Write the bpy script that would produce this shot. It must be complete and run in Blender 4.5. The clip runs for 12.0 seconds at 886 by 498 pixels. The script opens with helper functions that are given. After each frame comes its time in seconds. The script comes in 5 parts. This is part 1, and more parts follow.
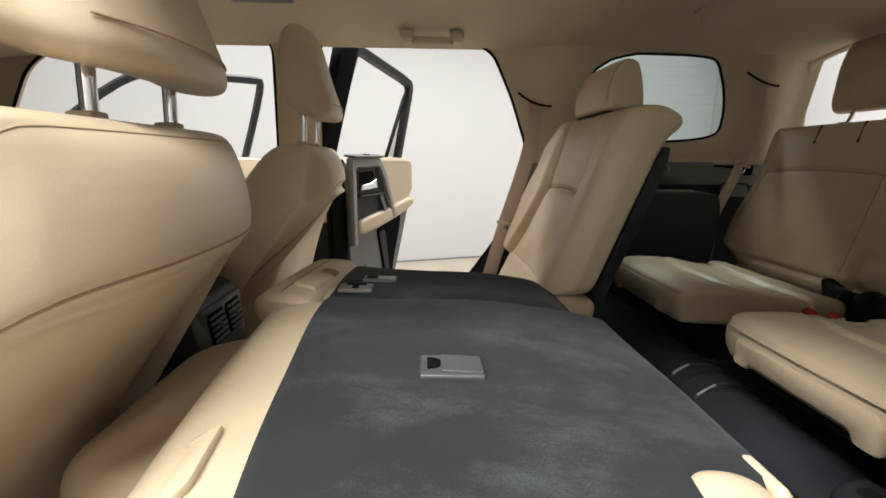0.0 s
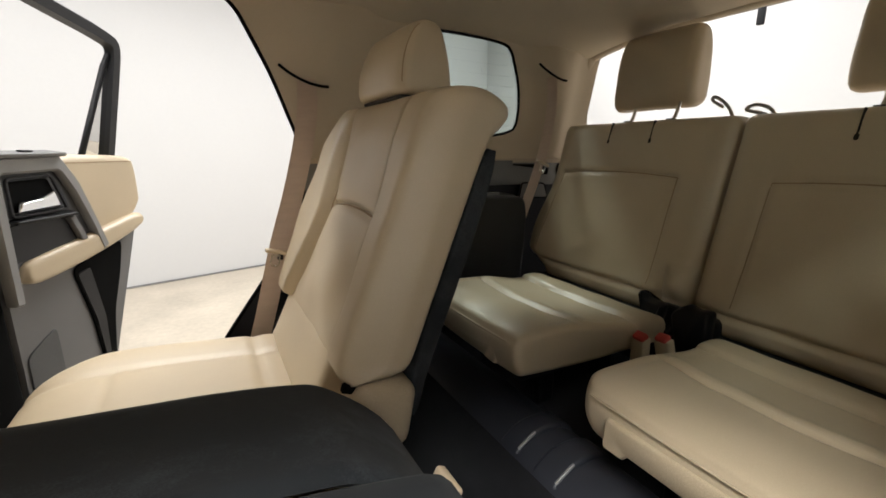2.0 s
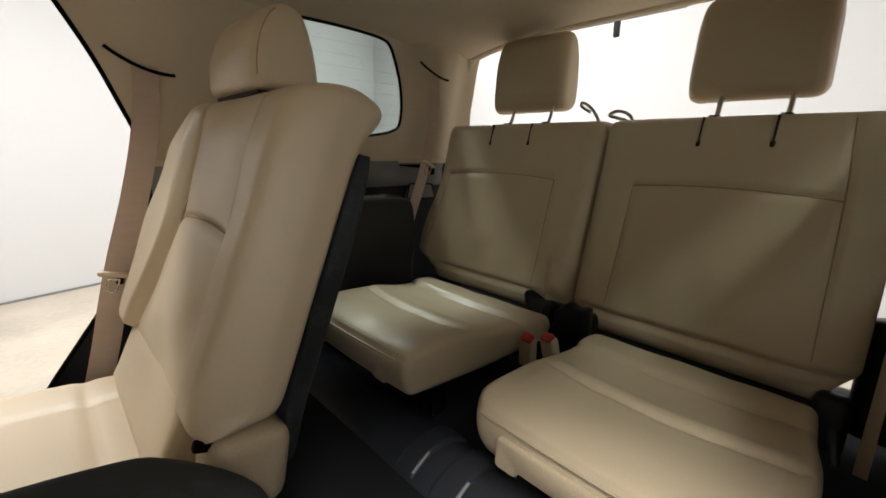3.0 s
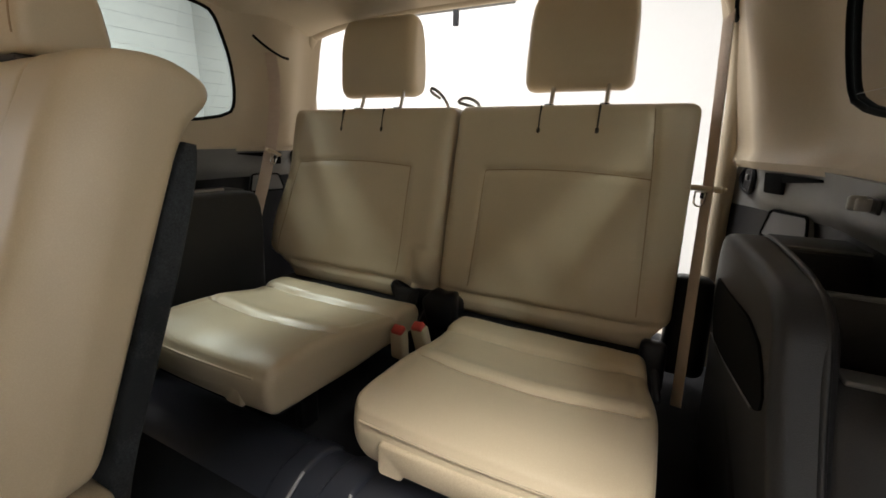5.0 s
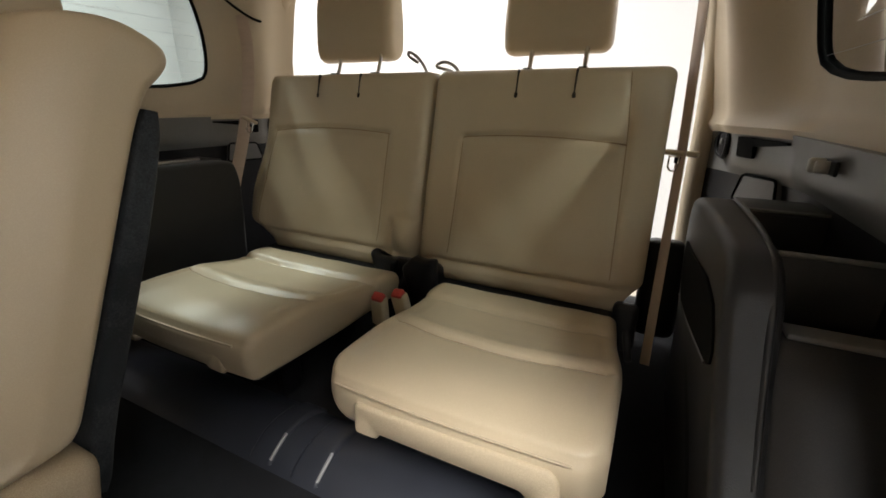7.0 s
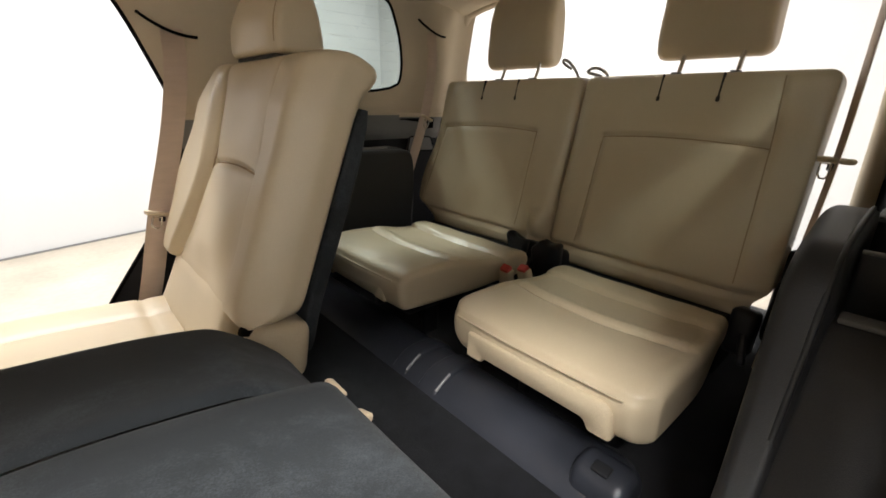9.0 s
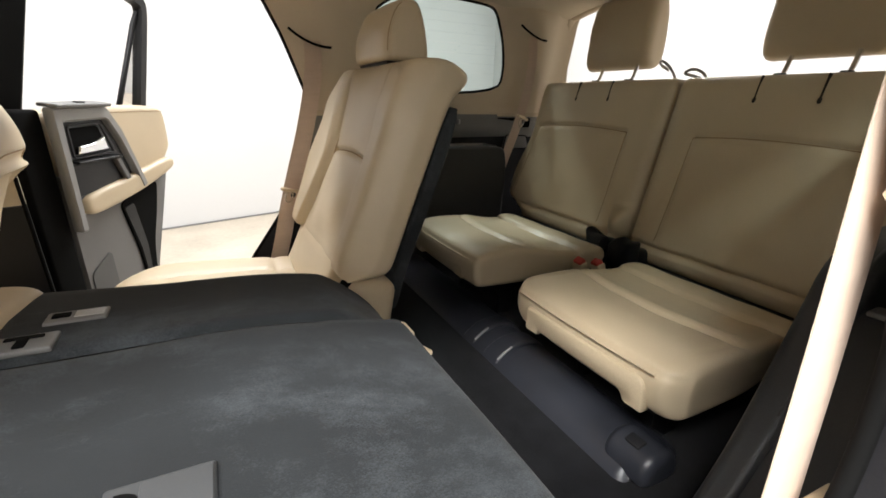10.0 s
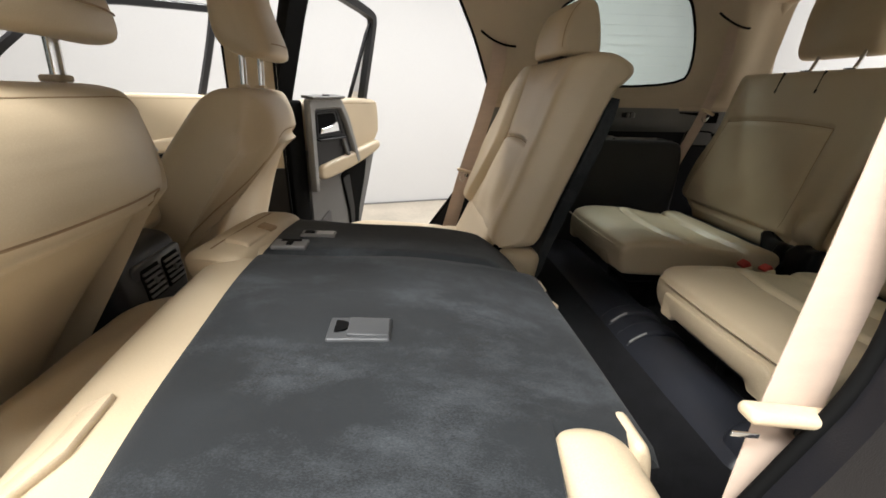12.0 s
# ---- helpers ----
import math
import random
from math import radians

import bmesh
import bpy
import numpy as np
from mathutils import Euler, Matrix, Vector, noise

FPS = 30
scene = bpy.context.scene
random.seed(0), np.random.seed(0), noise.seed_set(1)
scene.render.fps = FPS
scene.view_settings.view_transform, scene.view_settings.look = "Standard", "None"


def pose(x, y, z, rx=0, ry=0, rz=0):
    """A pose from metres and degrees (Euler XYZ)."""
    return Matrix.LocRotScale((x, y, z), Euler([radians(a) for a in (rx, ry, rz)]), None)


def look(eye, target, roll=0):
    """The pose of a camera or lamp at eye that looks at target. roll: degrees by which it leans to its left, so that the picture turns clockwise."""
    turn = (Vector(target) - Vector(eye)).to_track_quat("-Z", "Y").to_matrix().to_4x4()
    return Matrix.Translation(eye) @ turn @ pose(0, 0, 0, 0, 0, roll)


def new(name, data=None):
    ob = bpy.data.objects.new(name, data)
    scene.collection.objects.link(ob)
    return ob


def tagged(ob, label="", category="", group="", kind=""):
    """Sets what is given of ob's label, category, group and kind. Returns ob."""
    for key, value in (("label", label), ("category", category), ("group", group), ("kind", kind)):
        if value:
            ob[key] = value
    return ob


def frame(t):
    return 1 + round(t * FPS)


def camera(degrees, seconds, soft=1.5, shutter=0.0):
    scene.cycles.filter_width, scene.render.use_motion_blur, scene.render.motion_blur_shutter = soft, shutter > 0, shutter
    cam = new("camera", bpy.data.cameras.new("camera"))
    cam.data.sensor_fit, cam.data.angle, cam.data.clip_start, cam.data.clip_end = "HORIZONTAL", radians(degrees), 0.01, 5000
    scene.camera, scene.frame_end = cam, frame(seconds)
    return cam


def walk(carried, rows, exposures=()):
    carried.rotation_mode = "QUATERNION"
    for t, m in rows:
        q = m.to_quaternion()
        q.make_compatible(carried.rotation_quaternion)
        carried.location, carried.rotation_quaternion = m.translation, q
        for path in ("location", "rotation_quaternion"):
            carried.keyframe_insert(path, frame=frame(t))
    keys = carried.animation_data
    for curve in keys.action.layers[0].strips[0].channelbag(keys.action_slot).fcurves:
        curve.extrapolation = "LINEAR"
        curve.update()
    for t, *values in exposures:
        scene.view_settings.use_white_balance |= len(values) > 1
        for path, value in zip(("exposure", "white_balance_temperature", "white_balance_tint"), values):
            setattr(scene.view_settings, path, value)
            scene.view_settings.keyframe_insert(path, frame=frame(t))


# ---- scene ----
from mathutils.bvhtree import BVHTree

cam = camera(92.1, 12.0, soft=1.7)
PATH = [
    (0, (0.061, -0.896, 1.333), (0.149, 1.059, 0.921), 0.4),
    (0.5, (0.078, -0.776, 1.346), (0.341, 1.162, 0.929), 0.5),
    (1, (0.117, -0.658, 1.357), (0.595, 1.236, 0.927), 0.4),
    (1.5, (0.149, -0.564, 1.362), (0.872, 1.248, 0.92), 0.4),
    (2, (0.2, -0.519, 1.358), (1.146, 1.186, 0.911), 0.5),
    (2.5, (0.218, -0.496, 1.377), (1.379, 1.065, 0.912), 1.1),
    (3, (0.256, -0.483, 1.372), (1.587, 0.937, 0.912), 0.9),
    (3.5, (0.266, -0.477, 1.375), (1.74, 0.793, 0.91), 0.9),
    (5.5, (0.291, -0.449, 1.368), (2.029, 0.375, 0.821), 0.7),
    (6, (0.299, -0.452, 1.364), (2.04, 0.335, 0.772), 0.6),
    (6.5, (0.3, -0.461, 1.366), (2.029, 0.324, 0.738), 0.7),
    (8.5, (0.192, -0.572, 1.382), (1.628, 0.659, 0.731), 0.7),
    (9, (0.183, -0.622, 1.375), (1.449, 0.783, 0.723), 0.8),
    (9.5, (0.167, -0.691, 1.381), (1.243, 0.863, 0.727), 0.7),
    (10, (0.157, -0.746, 1.373), (1.041, 0.924, 0.718), 1.2),
    (10.5, (0.159, -0.79, 1.373), (0.843, 0.969, 0.711), 1.2),
    (11, (0.153, -0.826, 1.365), (0.64, 0.994, 0.694), 1.2),
    (11.5, (0.149, -0.862, 1.364), (0.457, 0.994, 0.685), 1.2),
    (12, (0.148, -0.893, 1.362), (0.303, 0.981, 0.68), 1.2),
]
walk(cam, [(t, look(eye, target, roll)) for t, eye, target, roll in PATH], [(0, -0.04), (0.5, 0.06), (1.0, 0.20), (1.5, 0.14), (2.5, 0.12), (3.5, 0.24), (5.5, 0.60), (6.5, 0.60), (8.5, 0.58), (9.5, 0.52), (10.5, 0.38), (12, 0.10)])

# ---- light: a white photo booth lit by large ceiling panels ----
world = bpy.data.worlds.new("booth_air")
scene.world = world
world.use_nodes = True
world.node_tree.nodes["Background"].inputs[0].default_value = (1.0, 0.98, 0.95, 1)
world.node_tree.nodes["Background"].inputs[1].default_value = 0.05


def area(name, at, target, sx, sy, watts, colour=(0.99, 0.99, 0.975)):
    lamp = bpy.data.lights.new(name, "AREA")
    lamp.shape, lamp.size, lamp.size_y, lamp.energy, lamp.color = "RECTANGLE", sx, sy, watts, colour
    ob = new(name, lamp)
    ob.matrix_world = look(at, target)
    return ob


area("booth_light", (0.1, 2.42, 3.8), (0.1, 1.3, 0), 5.0, 0.40, 225)
area("booth_light", (-1.5, -2.15, 3.8), (-1.2, -1.2, 0), 1.8, 0.60, 225)
area("booth_light", (0.05, -2.15, 3.8), (0.05, -1.2, 0), 1.1, 0.70, 110)
area("booth_light", (3.2, 2.6, 3.8), (3.5, 2.7, 0), 0.6, 4.6, 170)
area("booth_light", (-3.4, -1.2, 3.8), (-2.8, -1.0, 0), 0.6, 3.0, 60)


# ---- materials ----
def material(name, colour, rough=0.5, metal=0.0, vary=0.15, scale=6.0, fine=180.0, bump=0.15, dist=0.001, tint=None,
             sheen=0.0, coarse_bump=0.0, coat=0.0, grain=0.18, spec=0.5, cells=False, stretch=(1, 1, 1)):
    m = bpy.data.materials.new(name)
    m.use_nodes = True
    n, l = m.node_tree.nodes, m.node_tree.links
    b = n["Principled BSDF"]
    b.inputs["Roughness"].default_value, b.inputs["Metallic"].default_value = rough, metal
    b.inputs["Sheen Weight"].default_value = sheen
    b.inputs["Coat Weight"].default_value = coat
    b.inputs["Specular IOR Level"].default_value = spec
    co = n.new("ShaderNodeTexCoord")
    mp = n.new("ShaderNodeMapping")
    mp.inputs["Scale"].default_value = stretch
    l.new(co.outputs["Object"], mp.inputs["Vector"])
    big = n.new("ShaderNodeTexNoise")
    big.inputs["Scale"].default_value, big.inputs["Detail"].default_value = scale, 6
    l.new(mp.outputs[0], big.inputs["Vector"])
    ramp = n.new("ShaderNodeValToRGB")
    dark = tuple(c * (1 - vary) for c in (tint or colour))
    light = tuple(min(1, c * (1 + vary * 0.6)) for c in colour)
    ramp.color_ramp.elements[0].position, ramp.color_ramp.elements[0].color = 0.3, (*dark, 1)
    ramp.color_ramp.elements[1].position, ramp.color_ramp.elements[1].color = 0.7, (*light, 1)
    l.new(big.outputs["Fac"], ramp.inputs["Fac"])
    if cells:
        small = n.new("ShaderNodeTexVoronoi")
        small.inputs["Scale"].default_value = fine
        out = small.outputs["Distance"]
    else:
        small = n.new("ShaderNodeTexNoise")
        small.inputs["Scale"].default_value, small.inputs["Detail"].default_value = fine, 3
        out = small.outputs["Fac"]
    l.new(mp.outputs[0], small.inputs["Vector"])
    mix = n.new("ShaderNodeMix")
    mix.data_type, mix.blend_type = "RGBA", "OVERLAY"
    mix.inputs["Factor"].default_value = grain
    l.new(ramp.outputs["Color"], mix.inputs["A"])
    l.new(out, mix.inputs["B"])
    l.new(mix.outputs["Result"], b.inputs["Base Color"])
    bp = n.new("ShaderNodeBump")
    bp.inputs["Strength"].default_value, bp.inputs["Distance"].default_value = bump, dist
    l.new(out, bp.inputs["Height"])
    if coarse_bump:
        b2 = n.new("ShaderNodeBump")
        b2.inputs["Strength"].default_value, b2.inputs["Distance"].default_value = coarse_bump, 0.01
        l.new(big.outputs["Fac"], b2.inputs["Height"])
        l.new(b2.outputs["Normal"], bp.inputs["Normal"])
    l.new(bp.outputs["Normal"], b.inputs["Normal"])
    return m


LEATHER = material("beige_leather", (0.585, 0.475, 0.325), 0.40, spec=0.5, vary=0.06, scale=5, fine=800, bump=0.10, dist=0.0004, cells=True, coarse_bump=0.10, grain=0.05)
LEATHER_GLOSS = material("smooth_beige_leather", (0.585, 0.475, 0.325), 0.36, spec=0.55, vary=0.06, scale=5, fine=800, bump=0.08, dist=0.0004, cells=True, coarse_bump=0.06, grain=0.05)
LEATHER_LOW = material("beige_vinyl", (0.56, 0.45, 0.305), 0.5, vary=0.06, scale=7, fine=900, bump=0.2, dist=0.0005, cells=True)
SEAM = material("seam_thread", (0.36, 0.25, 0.15), 0.7, vary=0.1, fine=900)
TRIM = material("beige_trim_plastic", (0.575, 0.48, 0.35), 0.55, vary=0.05, scale=4, fine=900, bump=0.2, dist=0.0004)
PALE = material("pale_beige_plastic", (0.62, 0.50, 0.345), 0.38, vary=0.04, scale=8, fine=600, bump=0.08)
LINER = material("headliner_cloth", (0.60, 0.515, 0.39), 0.9, vary=0.07, scale=5, fine=1100, bump=0.4, dist=0.0006, sheen=0.1)
BLACK = material("black_grained_plastic", (0.007, 0.007, 0.009), 0.45, spec=0.28, vary=0.2, scale=9, fine=900, bump=0.25, dist=0.0004, cells=True)
CHARCOAL = material("charcoal_plastic", (0.020, 0.020, 0.022), 0.42, spec=0.32, vary=0.12, scale=7, fine=900, bump=0.2, dist=0.0004, cells=True)
GREY = material("grey_plastic", (0.15, 0.147, 0.145), 0.5, vary=0.08, scale=9, fine=900, bump=0.15, dist=0.0004)
PLATE = material("dark_grey_plastic", (0.062, 0.064, 0.067), 0.4, vary=0.08, scale=9, fine=900, bump=0.15, dist=0.0004)
SILVER = material("silver_painted_plastic", (0.42, 0.41, 0.40), 0.35, metal=0.5, vary=0.05, fine=500, bump=0.05)
CHROME = material("polished_chrome", (0.8, 0.8, 0.8), 0.12, metal=1.0, vary=0.03, fine=100, bump=0.02)
CARPET = material("black_carpet", (0.009, 0.009, 0.011), 0.95, spec=0.2, vary=0.35, scale=30, fine=1300, bump=0.7, dist=0.002, sheen=0.05)
FELT = material("dark_grey_felt", (0.013, 0.0155, 0.018), 0.93, vary=0.35, scale=5, fine=900, bump=0.35, dist=0.001, tint=(0.009, 0.011, 0.013), sheen=0.04)


def scuffs(m, colour):
    """Pale brushed patches in the nap of the felt."""
    n, l = m.node_tree.nodes, m.node_tree.links
    b = n["Principled BSDF"]
    old = b.inputs["Base Color"].links[0].from_socket
    co, mp, nz, nz2, mul, ramp, mix = (n.new(k) for k in ("ShaderNodeTexCoord", "ShaderNodeMapping", "ShaderNodeTexNoise", "ShaderNodeTexNoise", "ShaderNodeMath", "ShaderNodeValToRGB", "ShaderNodeMix"))
    mp.inputs["Scale"].default_value = (0.8, 1.25, 1.0)
    mp.inputs["Rotation"].default_value = (0, 0, 0.35)
    nz.inputs["Scale"].default_value, nz.inputs["Detail"].default_value, nz.inputs["Distortion"].default_value = 6.5, 12, 0.25
    nz.inputs["Roughness"].default_value = 0.72
    nz2.inputs["Scale"].default_value, nz2.inputs["Detail"].default_value = 620, 4
    l.new(co.outputs["Object"], mp.inputs["Vector"])
    l.new(mp.outputs[0], nz.inputs["Vector"])
    l.new(mp.outputs[0], nz2.inputs["Vector"])
    soft = n.new("ShaderNodeMath")
    soft.operation, soft.inputs[1].default_value, soft.inputs[2].default_value = "MULTIPLY_ADD", 0.30, 0.36
    l.new(nz2.outputs["Fac"], soft.inputs[0])
    mul.operation = "MULTIPLY"
    l.new(nz.outputs["Fac"], mul.inputs[0])
    l.new(soft.outputs[0], mul.inputs[1])
    ramp.color_ramp.elements[0].position, ramp.color_ramp.elements[1].position = 0.25, 0.37
    l.new(mul.outputs[0], ramp.inputs["Fac"])
    mix.data_type = "RGBA"
    mix.inputs["B"].default_value = (*colour, 1)
    l.new(ramp.outputs["Color"], mix.inputs["Factor"])
    l.new(old, mix.inputs["A"])
    l.new(mix.outputs["Result"], b.inputs["Base Color"])


scuffs(FELT, (0.050, 0.057, 0.064))
BEZEL = material("light_grey_plastic", (0.27, 0.266, 0.262), 0.42, vary=0.06, scale=9, fine=900, bump=0.1, dist=0.0004)
WEB = material("beige_webbing", (0.58, 0.45, 0.36), 0.75, vary=0.05, scale=20, fine=800, bump=0.35, dist=0.0005, stretch=(1, 1, 6))
STRAP = material("grey_webbing", (0.46, 0.42, 0.36), 0.8, vary=0.1, fine=700)
RED = material("red_button", (0.55, 0.06, 0.05), 0.45, vary=0.05)
ARM = material("matte_black_moulding", (0.032, 0.032, 0.034), 0.46, spec=0.4, vary=0.12, scale=7, fine=900, bump=0.25, dist=0.0004, cells=True)
PANEL = material("dark_grey_side_plastic", (0.185, 0.183, 0.178), 0.38, spec=0.4, vary=0.1, scale=7, fine=900, bump=0.25, dist=0.0004, cells=True)
# dark colour that paints shade in the post slots and headrest gap
SHADOW_LINE = material("dark_brown_gap_shade", (0.030, 0.022, 0.014), 0.8, vary=0.1, fine=400)
FLOOR_VINYL = material("blue_black_vinyl", (0.034, 0.036, 0.045), 0.32, spec=0.5, vary=0.2, scale=9, fine=900, bump=0.3, dist=0.0005, cells=True, coarse_bump=0.08)
RUBBER = material("black_rubber", (0.005, 0.005, 0.005), 0.8, spec=0.06, vary=0.2, fine=300)
PAINT = material("black_car_paint", (0.012, 0.012, 0.014), 0.22, vary=0.1, fine=60, bump=0.02, coat=0.6)
WALLWHITE = material("white_booth_wall", (0.51, 0.505, 0.505), 0.7, vary=0.015, scale=0.7, fine=40, bump=0.01, grain=0.02)
CONCRETE = material("tan_polished_concrete", (0.43, 0.375, 0.305), 0.4, vary=0.16, scale=2.2, fine=25, bump=0.06)
SPEAKER = material("speaker_mesh", (0.09, 0.09, 0.09), 0.6, vary=0.1, fine=500, bump=0.6, dist=0.001, cells=True)


def glass(name, colour, rough=0.0):
    m = bpy.data.materials.new(name)
    m.use_nodes = True
    n, l = m.node_tree.nodes, m.node_tree.links
    n.remove(n["Principled BSDF"])
    tr, gl, mx, fr = (n.new(k) for k in ("ShaderNodeBsdfTransparent", "ShaderNodeBsdfGlossy", "ShaderNodeMixShader", "ShaderNodeFresnel"))
    tr.inputs[0].default_value = (*colour, 1)
    gl.inputs["Roughness"].default_value = 0.02
    fr.inputs["IOR"].default_value = 1.45
    l.new(fr.outputs[0], mx.inputs[0])
    l.new(tr.outputs[0], mx.inputs[1])
    l.new(gl.outputs[0], mx.inputs[2])
    l.new(mx.outputs[0], n["Material Output"].inputs["Surface"])
    return m


TINT = glass("green_tinted_glass", (0.66, 0.76, 0.735))
PANE = glass("grey_green_glass", (0.72, 0.81, 0.80))


# ---- mesh tools ----
def make(name, vf, mat, smooth=True):
    v, f = vf
    me = bpy.data.meshes.new(name)
    me.from_pydata([tuple(map(float, p)) for p in v], [], [tuple(map(int, q)) for q in f])
    me.validate()
    me.update()
    me.materials.append(mat)
    if smooth:
        me.shade_smooth()
        me.set_sharp_from_angle(angle=radians(48))
    return new(name, me)


def thing(name, base, label, category, group=""):
    ob = new(name)
    ob.empty_display_size = 0.05
    ob.location = base
    return tagged(ob, label, category, group)


def part(name, vf, mat, parent, label="", smooth=True):
    ob = make(name, vf, mat, smooth)
    ob.parent = parent
    if parent.type == "EMPTY":
        ob.matrix_parent_inverse = Matrix.Translation(-Vector(parent.location))
    if label:
        ob["label"] = label
    return ob


def structure(name, vf, mat, label, smooth=True):
    return tagged(make(name, vf, mat, smooth), label, "", "", "structure")


def moved(vf, at=(0, 0, 0), turn=(0, 0, 0)):
    m = pose(*at, *turn)
    return [tuple(m @ Vector(p)) for p in vf[0]], vf[1]


def mirrored(vf, s):
    if s > 0:
        return vf
    return [(p[0], -p[1], p[2]) for p in vf[0]], [tuple(reversed(q)) for q in vf[1]]


def grid_faces(nu, nv, wrap_u=False, wrap_v=False, flip=False):
    f = []
    for i in range(nu if wrap_u else nu - 1):
        for j in range(nv if wrap_v else nv - 1):
            a, b = i * nv + j, ((i + 1) % nu) * nv + j
            c, d = ((i + 1) % nu) * nv + (j + 1) % nv, i * nv + (j + 1) % nv
            f.append((d, c, b, a) if flip else (a, b, c, d))
    return f


def rbox(size, r=0.005, at=(0, 0, 0), turn=(0, 0, 0), deform=None, res=0.03, k=2):
    """A box with rounded edges."""
    h = [s / 2 for s in size]
    r = min(r, *(x * 0.98 for x in h))
    axes = []
    for x in h:
        n = max(1, int(round((2 * x - 2 * r) / res)))
        axes.append(np.concatenate([np.linspace(-x, -x + r, k + 1)[:-1], np.linspace(-x + r, x - r, n + 1), np.linspace(x - r, x, k + 1)[1:]]))
    index, v, f = {}, [], []

    def vert(p):
        key = tuple(round(c, 7) for c in p)
        if key not in index:
            index[key] = len(v)
            v.append(p)
        return index[key]

    for a in range(3):
        b, c = (a + 1) % 3, (a + 2) % 3
        for s in (-1, 1):
            for i in range(len(axes[b]) - 1):
                for j in range(len(axes[c]) - 1):
                    q = []
                    for di, dj in ((0, 0), (1, 0), (1, 1), (0, 1)):
                        p = [0, 0, 0]
                        p[a], p[b], p[c] = s * h[a], axes[b][i + di], axes[c][j + dj]
                        q.append(vert(tuple(p)))
                    f.append(tuple(q if s > 0 else reversed(q)))
    P = np.array(v)
    H = np.array(h) - r
    Q = np.clip(P, -H, H)
    D = P - Q
    P = Q + r * D / np.maximum(np.linalg.norm(D, axis=1, keepdims=True), 1e-9)
    if deform:
        P = deform(P)
    return moved(([tuple(p) for p in P], f), at, turn)


def smooth_loop(points, rounds=3, n=72):
    p = np.array(points, float)
    for _ in range(rounds):
        q = np.roll(p, -1, 0)
        p = np.stack([0.75 * p + 0.25 * q, 0.25 * p + 0.75 * q], 1).reshape(-1, 2)
    q = np.vstack([p, p[:1]])
    s = np.concatenate([[0], np.cumsum(np.linalg.norm(np.diff(q, axis=0), axis=1))])
    t = np.linspace(0, s[-1], n, endpoint=False)
    return np.stack([np.interp(t, s, q[:, 0]), np.interp(t, s, q[:, 1])], 1)


def smooth_path(points, n=40, rounds=3):
    p = np.array(points, float)
    for _ in range(rounds):
        a, b = p[:-1], p[1:]
        mid = np.stack([0.75 * a + 0.25 * b, 0.25 * a + 0.75 * b], 1).reshape(-1, p.shape[1])
        p = np.vstack([p[:1], mid, p[-1:]])
    s = np.concatenate([[0], np.cumsum(np.linalg.norm(np.diff(p, axis=0), axis=1))])
    t = np.linspace(0, s[-1], n)
    return np.stack([np.interp(t, s, p[:, i]) for i in range(p.shape[1])], 1)


def loft(profile, y0, y1, r=0.03, n=72, ny=30, rounds=3, deform=None, k=6):
    """A padded solid: an x-z outline carried along y, its ends rolled over."""
    c = smooth_loop(profile, rounds, n)
    area2 = np.sum(c[:, 0] * np.roll(c[:, 1], -1) - np.roll(c[:, 0], -1) * c[:, 1])
    if area2 < 0:
        c = c[::-1]
    ang = np.linspace(0, math.pi / 2, k + 1)
    ends = [(y0 + r * (1 - math.cos(a)), r * (1 - math.sin(a))) for a in ang]
    mids = [(y, 0.0) for y in np.linspace(y0 + r, y1 - r, ny)[1:-1]]
    ends2 = [(y1 - r * (1 - math.cos(a)), r * (1 - math.sin(a))) for a in ang[::-1]]
    rows = ends + mids + ends2
    # ends roll in towards a spine along the outline's long axis
    cen = c.mean(0)
    w, ax = np.linalg.eigh(np.cov((c - cen).T))
    axis = ax[:, 1]
    along, across = (c - cen) @ axis, (c - cen) @ ax[:, 0]
    half = max(0.0, (np.ptp(along) - np.ptp(across)) / 2)
    centre = (along.max() + along.min()) / 2
    spine = cen + np.clip(along - centre, -half, half)[:, None] * axis + centre * axis
    ways = spine - c
    dist = np.linalg.norm(ways, axis=1)
    ways = ways / (dist[:, None] + 1e-9)
    P = []
    for y, inset in rows:
        ring = c + ways * np.minimum(inset, 0.7 * dist)[:, None]
        P.append(np.stack([ring[:, 0], np.full(n, y), ring[:, 1]], 1))
    first, last = P[0], P[-1]
    for share in (0.5, 0.9):
        for ring, front_end in ((first, True), (last, False)):
            q = ring.copy()
            q[:, [0, 2]] += (spine - ring[:, [0, 2]]) * share
            P = [q] + P if front_end else P + [q]
    P = np.concatenate(P)
    m = len(rows) + 4
    f = grid_faces(m, n, wrap_v=True)
    f += [tuple(range(n)), tuple(reversed(range((m - 1) * n, m * n)))]
    if deform:
        P = deform(P)
    f = [tuple(reversed(q)) for q in f]
    return [tuple(p) for p in P], f


